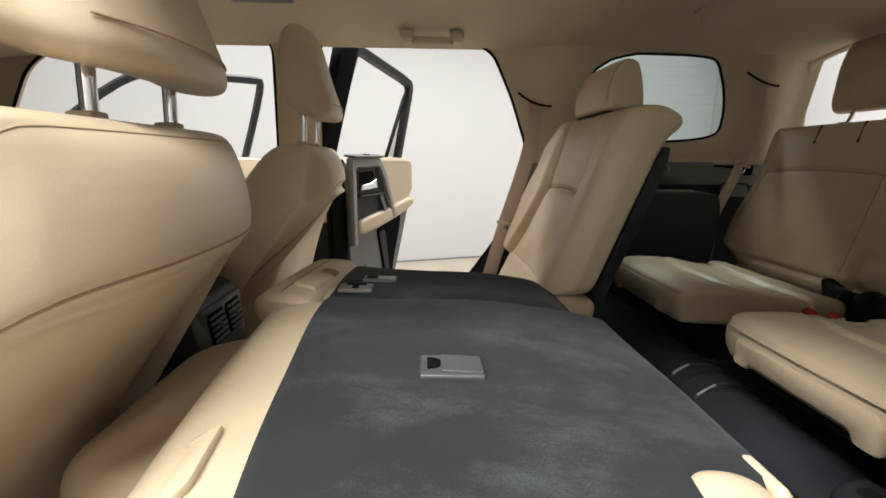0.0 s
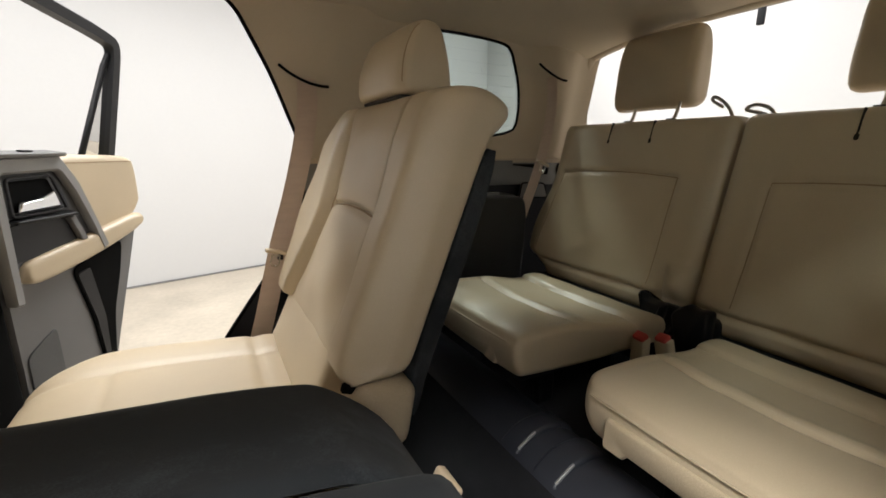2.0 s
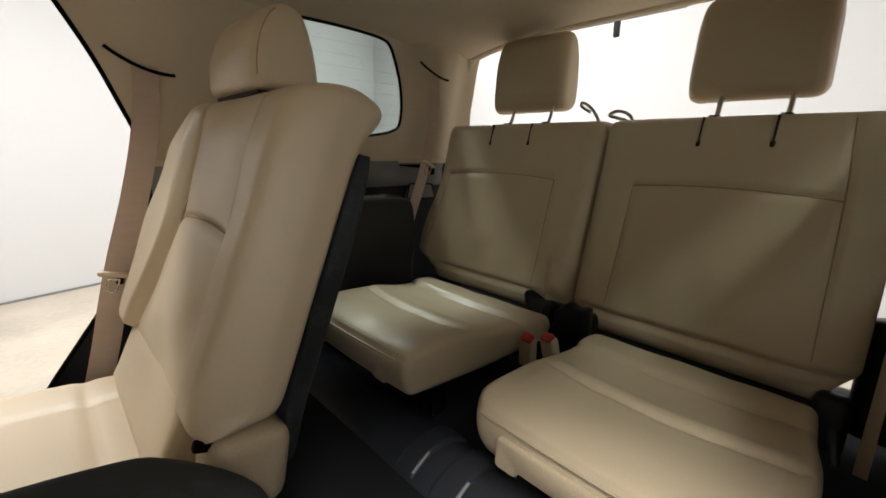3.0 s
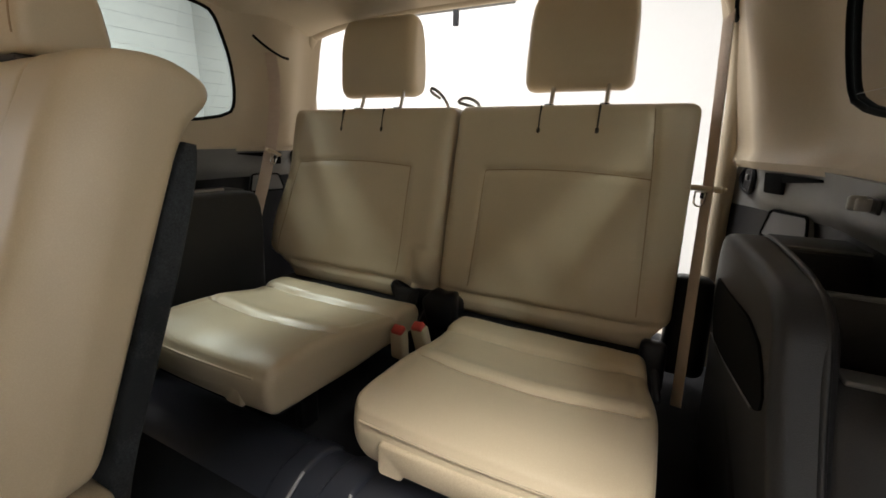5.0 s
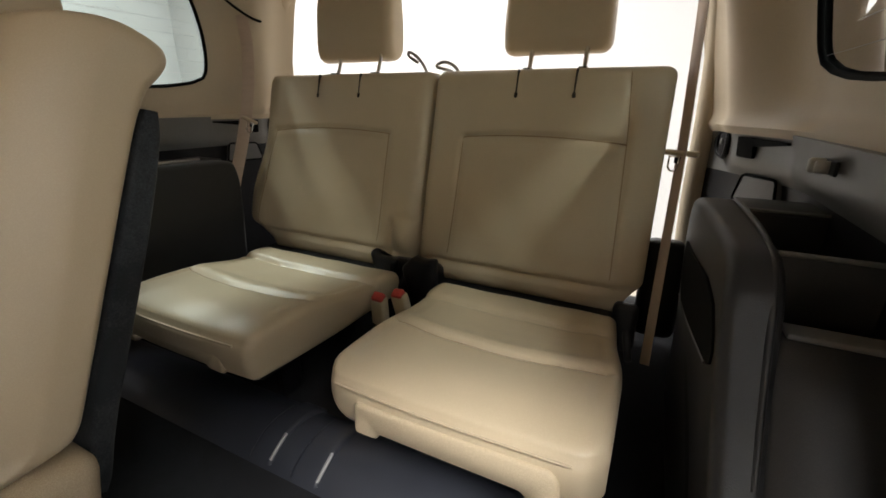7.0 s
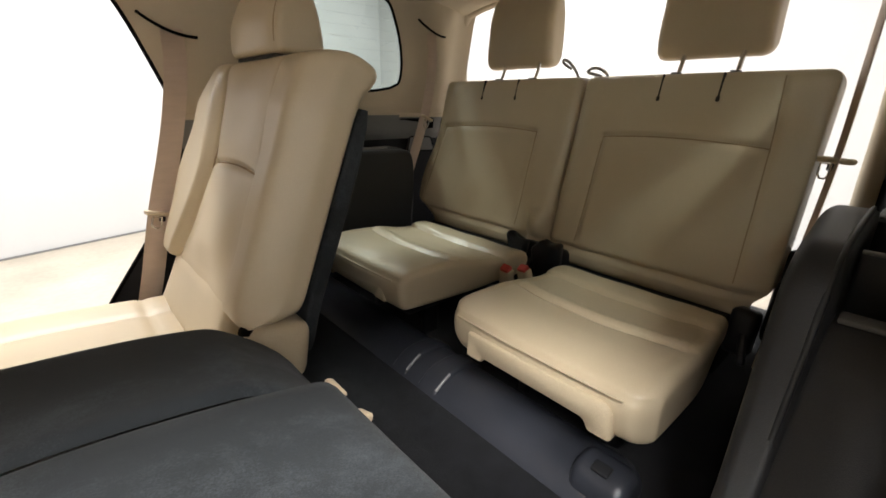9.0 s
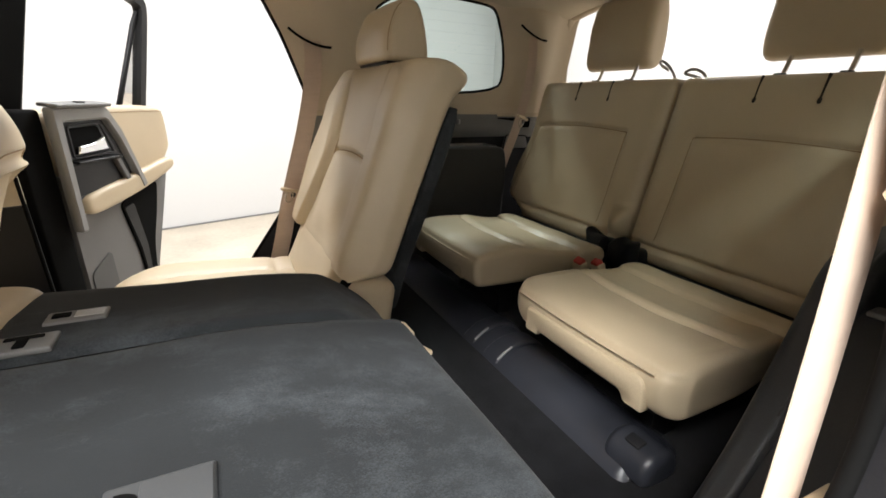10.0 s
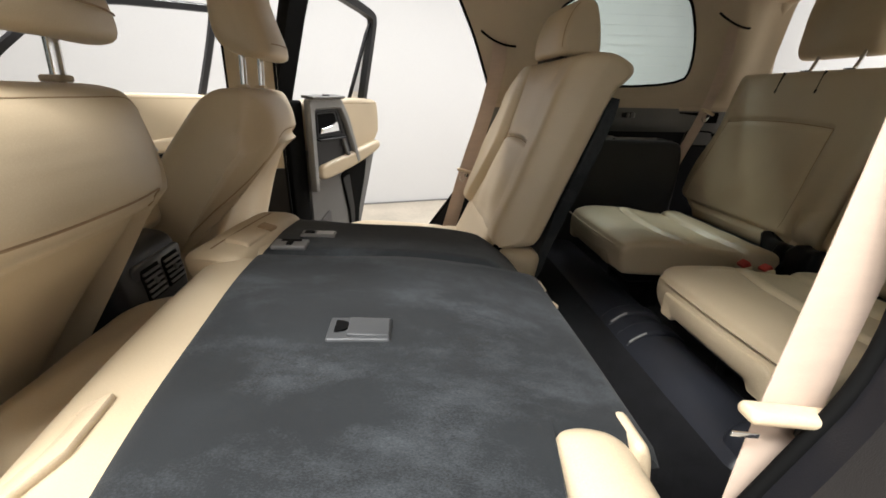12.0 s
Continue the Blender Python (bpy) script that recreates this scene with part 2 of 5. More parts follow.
def sweep(path, section, up=(0, 0, 1), cap=True, closed=False, scale=None):
    """A section (x to the side, y up) carried along a path."""
    p = np.array(path, float)
    n, m = len(p), len(section)
    v = []
    upv = np.array(up, float)
    for i in range(n):
        if closed:
            t = p[(i + 1) % n] - p[i - 1]
        else:
            t = p[min(i + 1, n - 1)] - p[max(i - 1, 0)]
        t = t / (np.linalg.norm(t) + 1e-12)
        u = upv[i] if upv.ndim == 2 else upv
        side = np.cross(t, u)
        side = side / (np.linalg.norm(side) + 1e-12)
        w = np.cross(side, t)
        k = scale[i] if scale is not None else 1
        for a, b in section:
            v.append(tuple(p[i] + side * a * k + w * b * k))
    f = grid_faces(n, m, wrap_u=closed, wrap_v=True)
    if cap and not closed:
        f += [tuple(range(m)), tuple(reversed(range((n - 1) * m, n * m)))]
    return v, f


def circle(r, n=10, sx=1.0):
    return [(r * sx * math.cos(2 * math.pi * i / n), r * math.sin(2 * math.pi * i / n)) for i in range(n)]


def tube(points, r, n=10, up=(0, 0, 1), smooth_n=0, closed=False):
    p = smooth_path(points, smooth_n) if smooth_n else points
    return sweep(p, circle(r, n), up, closed=closed)


def ribbon(points, width, thick=0.0014, up=(0, 0, 1), n=30):
    w, t = width / 2, thick / 2
    return sweep(smooth_path(points, n), [(-w, -t * .6), (-w + t, -t), (w - t, -t), (w, -t * .6), (w, t * .6), (w - t, t), (-w + t, t), (-w, t * .6)], up)


def prism(poly, axis, a, b, bevel=0.0):
    """A flat outline given thickness along an axis (0, 1 or 2); with a small bevel on both faces."""
    p = np.array(poly, float)
    if np.sum(p[:, 0] * np.roll(p[:, 1], -1) - np.roll(p[:, 0], -1) * p[:, 1]) < 0:
        p = p[::-1]
    n = len(p)
    t = np.roll(p, -1, 0) - np.roll(p, 1, 0)
    t /= np.linalg.norm(t, axis=1, keepdims=True) + 1e-12
    inner = p + np.stack([-t[:, 1], t[:, 0]], 1) * bevel
    rings = [(inner, a), (p, a + bevel), (p, b - bevel), (inner, b)] if bevel else [(p, a), (p, b)]
    v = []
    for ring, w in rings:
        for x, y in ring:
            q = [x, y]
            q.insert(axis, w)
            v.append(tuple(q))
    f = grid_faces(len(rings), n, wrap_v=True)
    f += [tuple(reversed(range(n))), tuple(range((len(rings) - 1) * n, len(rings) * n))]
    if axis != 1:
        f = [tuple(reversed(q)) if i < len(f) - 2 else q for i, q in enumerate(f)]
    return v, f


def fillet(poly, r, k=5):
    """An outline with its corners rounded to a radius."""
    p, out = [Vector(q) for q in poly], []
    for i, b in enumerate(p):
        a, c = p[i - 1], p[(i + 1) % len(p)]
        d = min(r, (a - b).length * 0.45, (c - b).length * 0.45)
        p0, p2 = b + (a - b).normalized() * d, b + (c - b).normalized() * d
        for j in range(k + 1):
            w = j / k
            out.append(tuple(p0 * (1 - w) ** 2 + b * 2 * w * (1 - w) + p2 * w * w))
    return out


def rounded(poly, r=2, n=40):
    return [tuple(p) for p in smooth_loop(poly, r, n)]


def sheet(fn, us, vs, thick=0.0, flip=False):
    """A grid surface fn(u, v) with thickness along its normals."""
    P = np.array([[fn(u, v) for v in vs] for u in us], float)
    nu, nv = len(us), len(vs)
    V = P.reshape(-1, 3)
    f = grid_faces(nu, nv, flip=flip)
    if not thick:
        return [tuple(p) for p in V], f
    du, dv = np.gradient(P, axis=0), np.gradient(P, axis=1)
    N = np.cross(du, dv)
    N /= np.linalg.norm(N, axis=2, keepdims=True) + 1e-12
    B = (P + N * thick).reshape(-1, 3)
    m = nu * nv
    f += [tuple(reversed([i + m for i in q])) for q in f]
    rim = [i * nv for i in range(nu)] + [(nu - 1) * nv + j for j in range(1, nv)] + [i * nv + nv - 1 for i in range(nu - 2, -1, -1)] + [j for j in range(nv - 2, 0, -1)]
    for i in range(len(rim)):
        a, b = rim[i], rim[(i + 1) % len(rim)]
        f.append((a, b, b + m, a + m) if flip else (b, a, a + m, b + m))
    return [tuple(p) for p in V] + [tuple(p) for p in B], f


def seam(parent, vf, points, way, r=0.0013, n=40, mat=None, name="seam"):
    """A stitched line laid on a padded surface: points are thrown along way onto it."""
    tree = BVHTree.FromPolygons([Vector(p) for p in vf[0]], vf[1])
    d = Vector(way).normalized()
    out = []
    for p in smooth_path(points, n, 2):
        hit = tree.ray_cast(Vector(p) - d * 0.5, d)[0]
        if hit is not None:
            out.append(tuple(hit))
    if len(out) > 3:
        part(name, tube(out, r, 6, (0.31, 0.52, 0.79)), mat or SEAM, parent)


def smoothstep(a, b, x):
    t = np.clip((x - a) / (b - a), 0, 1)
    return t * t * (3 - 2 * t)


def groove(d, depth, w):
    return -depth * np.exp(-(d / w) ** 2)


def sdf_poly(P, poly):
    """Signed distance of 2D points to an outline, minus inside."""
    poly = np.array(poly, float)
    d = np.full(len(P), 1e9)
    s = np.ones(len(P))
    m = len(poly)
    for i in range(m):
        a, b = poly[i], poly[i - 1]
        e, w = b - a, P - a
        q = w - e * np.clip((w @ e) / (e @ e), 0, 1)[:, None]
        d = np.minimum(d, (q ** 2).sum(1))
        c1, c2, c3 = P[:, 1] >= a[1], P[:, 1] < b[1], e[0] * w[:, 1] > e[1] * w[:, 0]
        flip = (c1 & c2 & c3) | (~c1 & ~c2 & ~c3)
        s[flip] *= -1
    return s * np.sqrt(d)


def holed_panel(x0, x1, z0, z1, holes, yfun, res=0.014, thick=0.02):
    """A side panel over x and z with openings cut clean through it; yfun gives its depth."""
    xs, zs = np.arange(x0, x1 + res / 2, res), np.arange(z0, z1 + res / 2, res)
    X, Z = np.meshgrid(xs, zs, indexing="ij")
    P = np.stack([X.ravel(), Z.ravel()], 1)
    nx, nz = len(xs), len(zs)
    D = np.full(len(P), 9.0)
    for h in holes:
        D = np.minimum(D, sdf_poly(P, h))
    keep_v = D > -0.6 * res
    quads = [q for q in grid_faces(nx, nz) if all(keep_v[i] for i in q)]
    near = (D < 0.75 * res)
    e = 1e-4

    def dist(Q):
        d = np.full(len(Q), 9.0)
        for h in holes:
            d = np.minimum(d, sdf_poly(Q, h))
        return d

    used = sorted({i for q in quads for i in q})
    count = {}
    for q in quads:
        for a, b in zip(q, q[1:] + q[:1]):
            count[(min(a, b), max(a, b))] = count.get((min(a, b), max(a, b)), 0) + 1
    rim_v = {i for k, c in count.items() if c == 1 for i in k}
    idx = np.array([i for i in used if i in rim_v and abs(D[i]) < 1.6 * res])
    if len(idx):
        Q = P[idx].copy()
        for _ in range(3):
            d0 = dist(Q)
            g = np.stack([(dist(Q + [e, 0]) - d0) / e, (dist(Q + [0, e]) - d0) / e], 1)
            g /= np.linalg.norm(g, axis=1, keepdims=True) + 1e-9
            Q -= g * d0[:, None]
        P[idx] = Q
    remap = {o: i for i, o in enumerate(used)}
    Q = P[used]
    dd = dist(Q)
    y = yfun(Q[:, 0], Q[:, 1], dd)
    V = [(a, b, c) for (a, c), b in zip(Q, y)]
    f = [tuple(remap[i] for i in q) for q in quads]
    m = len(V)
    back = [(a, b + thick, c) for a, b, c in V]
    faces = f + [tuple(reversed([i + m for i in q])) for q in f]
    for q in f:
        for a, b in zip(q, q[1:] + q[:1]):
            ka, kb = used[a], used[b]
            if count[(min(ka, kb), max(ka, kb))] == 1:
                faces.append((b, a, a + m, b + m))
    return V + back, faces


# ---- the booth: floor and white walls ----
structure("floor", rbox((16, 16, 0.1), 0.01, (0, 0, -0.05), res=4), CONCRETE, "tan polished concrete booth floor with faint stains")


def booth_wall(name, a, b, h=4.0, mat=WALLWHITE, label="plain white booth wall"):
    (ax, ay), (bx, by) = a, b
    length, yaw = math.hypot(bx - ax, by - ay), math.degrees(math.atan2(by - ay, bx - ax))
    structure(name, rbox((length, 0.1, h), 0.005, ((ax + bx) / 2, (ay + by) / 2, h / 2), (0, 0, yaw), res=2), mat, label)


booth_wall("wall_north", (-6.5, 3.05), (4.8, 5.962))
booth_wall("wall_east", (4.6, 6.0), (4.9, -3.2))
# grey chosen for an unseen wall so that it bounces less light
WALLGREY = material("light_cutting_wall_grey", (0.34, 0.335, 0.33), 0.8, vary=0.05, scale=0.8, fine=60, bump=0.1)
# near wall set close to bounce light in through the door opening
booth_wall("wall_south", (5.0, -3.1), (-6.4, -3.7))
booth_wall("wall_west", (-6.3, -3.8), (-6.4, 3.2), 4.0, WALLGREY, "unseen closing wall of the booth, greyed to cut bounced light")
structure("baseboard", rbox((11.4, 0.014, 0.018), 0.003, (-0.93, 4.42, 0.009), (0, 0, math.degrees(math.atan2(3.35, 13.0))), res=3), GREY, "thin grey joint strip along the foot of the wall")
structure("ceiling", rbox((16, 16, 0.1), 0.01, (0, 0, 4.05), res=4), WALLWHITE, "plain white booth ceiling")

# ---- car shell: floor, roof lining, side trims ----
ROOF = 1.742


def roof_z(x, y):
    edge = 0.05 * abs(y / 0.60) ** 3.5
    rear = 0.05 * smoothstep(0.95, 1.34, x) ** 1.5
    front = 0.06 * smoothstep(-0.7, -1.5, x)
    return ROOF - edge - rear - front


def lining(u, v):
    w = 0.615 - 0.03 * smoothstep(1.0, 1.34, u) * (v < 0)
    return (u, v * w, float(roof_z(u, v * w)))


structure("ceiling_lining", sheet(lining, np.linspace(-1.5, 1.345, 70), np.linspace(-1, 1, 50), 0.02), LINER, "beige woven cloth roof lining of the car")
structure("roof_panel", sheet(lambda u, v: (u, v * 0.70, 1.80 - 0.05 * abs(v) ** 3), np.linspace(-1.52, 1.37, 20), np.linspace(-1, 1, 20), 0.012), PAINT, "black painted steel roof panel")


def floor_z(x):
    if x < 0.30:
        return 0.70
    return 0.70 + 0.12 * smoothstep(0.30, 0.40, x) + 0.02 * smoothstep(0.55, 0.62, x) + 0.03 * smoothstep(0.8, 1.0, x)


structure("floor_carpet", sheet(lambda u, v: (u, v, float(floor_z(u))), np.concatenate([np.linspace(-1.5, 0.2, 20), np.linspace(0.22, 1.36, 60)]), np.linspace(-0.70, 0.70, 30), -0.03, flip=True), CARPET, "black fitted carpet on the car floor")

REAR_DOOR = fillet([(-0.275, 1.71), (0.235, 1.705), (0.295, 1.672), (0.365, 1.54), (0.43, 1.37), (0.435, 1.22), (0.33, 1.03), (0.20, 0.85), (0.12, 0.70), (-0.25, 0.70), (-0.29, 0.80), (-0.30, 1.30)], 0.045, 6)
FRONT_DOOR = fillet([(-0.425, 1.715), (-1.06, 1.70), (-1.22, 1.62), (-1.40, 1.36), (-1.40, 0.72), (-0.50, 0.70), (-0.46, 1.30)], 0.055, 6)
QUARTER = rounded([(0.625, 1.685), (1.03, 1.685), (1.085, 1.655), (1.145, 1.47), (1.115, 1.405), (0.675, 1.395), (0.62, 1.44)], 2, 80)


SIDE = 1


def side_y(x, z, d=None):
    lean = 0.20 * np.maximum(z - 1.30, 0) + 0.5 * np.maximum(z - 1.62, 0) ** 1.5
    y = 0.695 - lean
    y = y - (0.65 if SIDE > 0 else 1.05) * np.maximum(x - 1.10, 0) ** 1.6
    bow = 0.02 * np.exp(-((x - 0.49) / 0.09) ** 2) * smoothstep(1.1, 1.4, z)
    inner = 0.033 * smoothstep(0.50, 0.60, x) * smoothstep(1.34, 1.26, x)
    boss = 0.03 * np.exp(-((x - 1.19) / 0.07) ** 2 - ((z - 1.60) / 0.08) ** 2)
    return y - bow - inner - boss


def upper_y(x, z, d):
    y = side_y(x, z)
    q = sdf_poly(np.stack([x, z], 1), QUARTER)
    return y + 0.038 * smoothstep(0.125, 0.030, q) - 0.010 * np.exp(-((z - 1.335) / 0.012) ** 2)


def lower_y(x, z, d):
    y = side_y(x, z)
    recess = 0.024 * smoothstep(1.275, 1.240, z) * smoothstep(0.5, 0.6, x) * smoothstep(1.34, 1.26, x)
    return y + 0.004 + recess


for s, side in ((1, "right"), (-1, "left")):
    SIDE = s
    up = holed_panel(0.235, 1.375, 1.322, 1.75, [REAR_DOOR, QUARTER], upper_y, thick=0.006)
    structure("wall_" + side + "_trim", mirrored(up, s), TRIM, "beige moulded plastic trim round the rear side window")
    low = holed_panel(0.10, 1.375, 0.70, 1.245, [REAR_DOOR], lower_y)
    structure("wall_" + side + "_lower", mirrored(low, s), BLACK, "black grained plastic lower side panel of the load bay")
    band = holed_panel(0.10, 1.375, 1.245, 1.33, [REAR_DOOR], lower_y)
    structure("wall_" + side + "_band", mirrored(band, s), PANEL, "dark grey plastic band below the side window trim")
    pillar = holed_panel(-0.50, 0.235, 1.10, 1.75, [REAR_DOOR, FRONT_DOOR], lambda x, z, d: side_y(x, z) - 0.012 * smoothstep(0.0, 0.03, d))
    structure("pillar_" + side + "_centre", mirrored(pillar, s), TRIM, "beige plastic centre pillar trim")
    base = holed_panel(-0.50, 0.10, 0.62, 1.10, [REAR_DOOR, FRONT_DOOR], lambda x, z, d: side_y(x, z))
    structure("pillar_" + side + "_foot", mirrored(base, s), BLACK, "black plastic pillar foot and door sill")
    front = holed_panel(-1.50, -0.50, 0.62, 1.75, [FRONT_DOOR], lambda x, z, d: side_y(x, z))
    structure("pillar_" + side + "_front", mirrored(front, s), TRIM, "beige plastic windscreen pillar trim")
    for name, outline in (("rear_door_seal", REAR_DOOR), ("front_door_seal", FRONT_DOOR)):
        P = np.array(outline)
        path = np.stack([P[:, 0], side_y(P[:, 0], P[:, 1]) + 0.002, P[:, 1]], 1)
        structure(name, mirrored(sweep(path, circle(0.0048, 8), (0, 1, 0), closed=True), s), RUBBER, "black rubber door seal round the opening")
    P = np.array(QUARTER)
    path = np.stack([P[:, 0], side_y(P[:, 0], P[:, 1]) + 0.040, P[:, 1]], 1)
    win = structure("window_1" if s > 0 else "window_2", mirrored(sweep(path, circle(0.0045, 8), (0, 1, 0), closed=True), s), RUBBER, "tinted fixed rear side window with black rubber surround")
    n = len(P)
    centre = P.mean(0)
    V = [(x, float(side_y(x, z)) + 0.0445, z) for x, z in P] + [(centre[0], float(side_y(*centre)) + 0.0445, centre[1])]
    pane = part("pane", mirrored((V, [(i, (i + 1) % n, n) for i in range(n)]), s), TINT, win)
    for i in range(8):
        z = 1.44 + 0.030 * i
        a, b = 0.66, 1.125 - max(0, (z - 1.47)) * 0.3
        part("wire", mirrored(tube([(x, float(side_y(x, z)) + 0.043, z) for x in np.linspace(a, b, 12)], 0.00035, 4), s), SILVER, win)

# unseen panel and dark pane added to block light at the near front door
low = [(x, z) for x, z in FRONT_DOOR if z < 1.29] + [(-0.462, 1.29), (-1.40, 1.29)]
low.sort(key=lambda p: math.atan2(p[1] - 1.0, p[0] + 0.95))
structure("near_door_blocker", mirrored(prism([(0.985 * (x + 0.95) - 0.95, z) for x, z in low], 1, 0.700, 0.760, 0.006), -1), BLACK, "unseen plain panel added to block light at the near front door opening")
pane = [(x, z) for x, z in FRONT_DOOR if z > 1.29] + [(-0.462, 1.292), (-1.40, 1.292)]
pane.sort(key=lambda p: math.atan2(p[1] - 1.5, p[0] + 0.90))
SHADE = glass("light_cutting_door_glass", (0.34, 0.37, 0.36))
structure("near_door_light_screen", mirrored(([(x, 0.704 - 0.20 * (z - 1.30), z) for x, z in pane], [tuple(range(len(pane)))]), -1), SHADE, "unseen dark pane added to cut light above the near front door panel")

# windscreen header and closing panels towards the front
structure("bulkhead", rbox((0.08, 1.40, 0.75), 0.03, (-1.50, 0, 0.98), res=0.2), BLACK, "black dashboard bulkhead")
# dark pane added out of view to weaken light entering from the front
SCREEN = glass("light_cutting_screen_glass", (0.30, 0.33, 0.32))
structure("front_light_screen", rbox((0.006, 1.30, 0.40), 0.002, (-1.50, 0, 1.54), res=0.4), SCREEN, "unseen dark pane added at the windscreen to cut light from the front")
# rear opening frame
for s in (1, -1):
    w = 0.052 if s > 0 else 0.0
    path = smooth_path([(1.365, (0.585 + w) * s, 0.86), (1.375, (0.56 + w) * s, 1.1), (1.375, (0.560 + w) * s, 1.40), (1.355, (0.545 + w) * s, 1.60), (1.345, (0.50 + w) * s, 1.685)], 30)
    structure("tailgate_jamb", sweep(path, circle(0.022, 10), (0, 1, 0)), TRIM, "beige plastic jamb of the open tailgate")
structure("tailgate_header", tube([(1.35, y, float(roof_z(1.345, y)) + 0.012) for y in np.linspace(-0.56, 0.60, 24)], 0.02, 10), TRIM, "beige header trim over the open tailgate")
structure("tailgate_sill", rbox((0.08, 1.24, 0.12), 0.02, (1.39, 0, 0.84), res=0.1), BLACK, "black plastic sill plate of the open tailgate")


# ---- seats ----
def third_row_seat(s):
    """Third-row backrest; s is 1 for the right one."""
    y0, y1 = (0.004, 0.520) if s > 0 else (0.004, 0.490)
    prof = [(1.098, 1.012), (1.150, 1.22), (1.196, 1.412), (1.206, 1.434), (1.222, 1.440), (1.296, 1.436), (1.314, 1.41), (1.262, 1.20), (1.222, 1.04), (1.196, 0.980), (1.114, 0.976)]
    mid = (y0 + y1) / 2

    def face(z):
        return 1.10 + 0.25 * (z - 1.02)

    def seam_in(z):
        return (0.102 if s > 0 else 0.092) - 0.03 * (1.30 - z) * (s < 0) + 0.02 * (1.30 - z) * (s > 0)

    def seam_out(z):
        return 0.466 + 0.19 * np.maximum(1.30 - z, 0) if s > 0 else 0.424 + 0.03 * (1.30 - z) - 0.06 * np.maximum(z - 1.32, 0)

    def top_line(y):
        return 1.300 + 0.008 * (1 - ((y - mid) / 0.18) ** 2)

    def shape(P):
        x, y, z = P.T.copy()
        front = smoothstep(0.035, 0.0, x - face(z)) * smoothstep(0.985, 1.01, z)
        body = np.exp(-((y - mid) / 0.15) ** 4) * 0.008 * smoothstep(1.05, 1.15, z)
        si, so = seam_in(z), seam_out(z)
        low = smoothstep(1.045, 1.075, z)
        pressed = groove(y - si, 0.005, 0.006) * low * smoothstep(1.31, 1.30, z)
        pressed += groove(y - so, 0.005, 0.006) * low * (smoothstep(1.31, 1.30, z) if s > 0 else 1)
        pressed += groove(z - top_line(y), 0.006, 0.006) * smoothstep(si - 0.004, si + 0.004, y) * smoothstep(so + 0.004, so - 0.004, y)
        pressed += groove(z - 1.030, 0.008, 0.006)
        # soft creases and puckers of stretched leather
        pressed += 0.0022 * np.sin(43 * y + 9 * z) * np.sin(31 * z + 5 * y) * smoothstep(1.3, 1.1, z)
        pressed += 0.0016 * np.sin(70 * y - 30 * z) * np.exp(-((z - 1.42) / 0.03) ** 2)
        if s > 0:
            # padded knuckle over the hinge
            pressed += 0.030 * np.exp(-((y - 0.030) / 0.030) ** 2 - ((z - 1.070) / 0.036) ** 2)
            pressed += groove(y - 0.070 - 0.03 * (z - 1.07), 0.010, 0.007) * smoothstep(1.12, 1.09, z)
            pressed += groove(z - 1.112, 0.006, 0.007) * smoothstep(0.075, 0.05, y)
        x = x - front * (body + pressed)
        x = x + 0.014 * smoothstep(y1 - 0.06, y1, y) * front + 0.008 * smoothstep(y0 + 0.035, y0, y) * front
        if s > 0:
            wing = smoothstep(1.30, 1.09, z) * 0.046 - smoothstep(1.06, 0.99, z) * 0.105
            y = y + wing * smoothstep(mid, y1, y)
        else:
            y = y - 0.030 * smoothstep(1.05, 1.0, z) * smoothstep(mid, y1, y)
        return np.stack([x, y, z], 1)

    thing_ = thing("car_seat", (0.95, s * mid, 0.86), "beige leather third-row seat with stitched backrest and low cushion", "car seat", "third row seats")
    pad = mirrored(loft(prof, y0, y1, 0.020, n=170, ny=76, deform=shape, rounds=2), s)
    part("backrest", pad, LEATHER, thing_)
    way = (0.97, 0, -0.24)

    def on(y, z):
        return (face(z), float(y) * s, z)

    seam(thing_, pad, [on(seam_in(z), z) for z in (1.05, 1.12, 1.2, 1.302)], way, 0.0011)
    seam(thing_, pad, [on(seam_out(z), z) for z in ((1.05, 1.12, 1.2, 1.302) if s > 0 else (1.05, 1.15, 1.25, 1.33, 1.40, 1.43))], way, 0.0011)
    seam(thing_, pad, [on(y, top_line(y)) for y in np.linspace(seam_in(1.3), seam_out(1.3), 9)], way, 0.0012)
    back = loft([(1.322, 1.405), (1.270, 1.20), (1.230, 1.04), (1.240, 1.04), (1.284, 1.20), (1.336, 1.40)], y0 + 0.015, y1 - 0.015, 0.003, n=40, ny=4, rounds=1)
    part("back_panel", mirrored(back, s), BLACK, thing_)
    part("base_frame", mirrored(rbox((0.18, y1 - y0 - 0.05, 0.125), 0.01, (1.155, mid - 0.02, 0.925), res=0.1), s), BLACK, thing_)
    posts = (0.195, 0.322) if s > 0 else (0.200, 0.316)
    for py in posts:
        # solid dark bars paint the shade inside the post slots
        slot = rbox((0.012, 0.0035, 0.052), 0.0016, (1.194, py, 1.411), (0, 14, 0))
        part("post_slot_shade", mirrored(slot, s), SHADOW_LINE, thing_)
        part("slot_end_shade", mirrored(rbox((0.010, 0.008, 0.012), 0.0035, (1.186, py, 1.387), (0, 14, 0)), s), SHADOW_LINE, thing_)
        part("guide", mirrored(rbox((0.020, 0.018, 0.006), 0.0025, (1.258, py, 1.441)), s), BLACK, thing_)
    h0, h1 = (0.166, 0.408) if s > 0 else (0.132, 0.358)
    hp = [(1.268, 1.474), (1.276, 1.60), (1.292, 1.672), (1.335, 1.680), (1.356, 1.64), (1.356, 1.52), (1.338, 1.472)]

    def head(P):
        x, y, z = P.T.copy()
        c = (h0 + h1) / 2
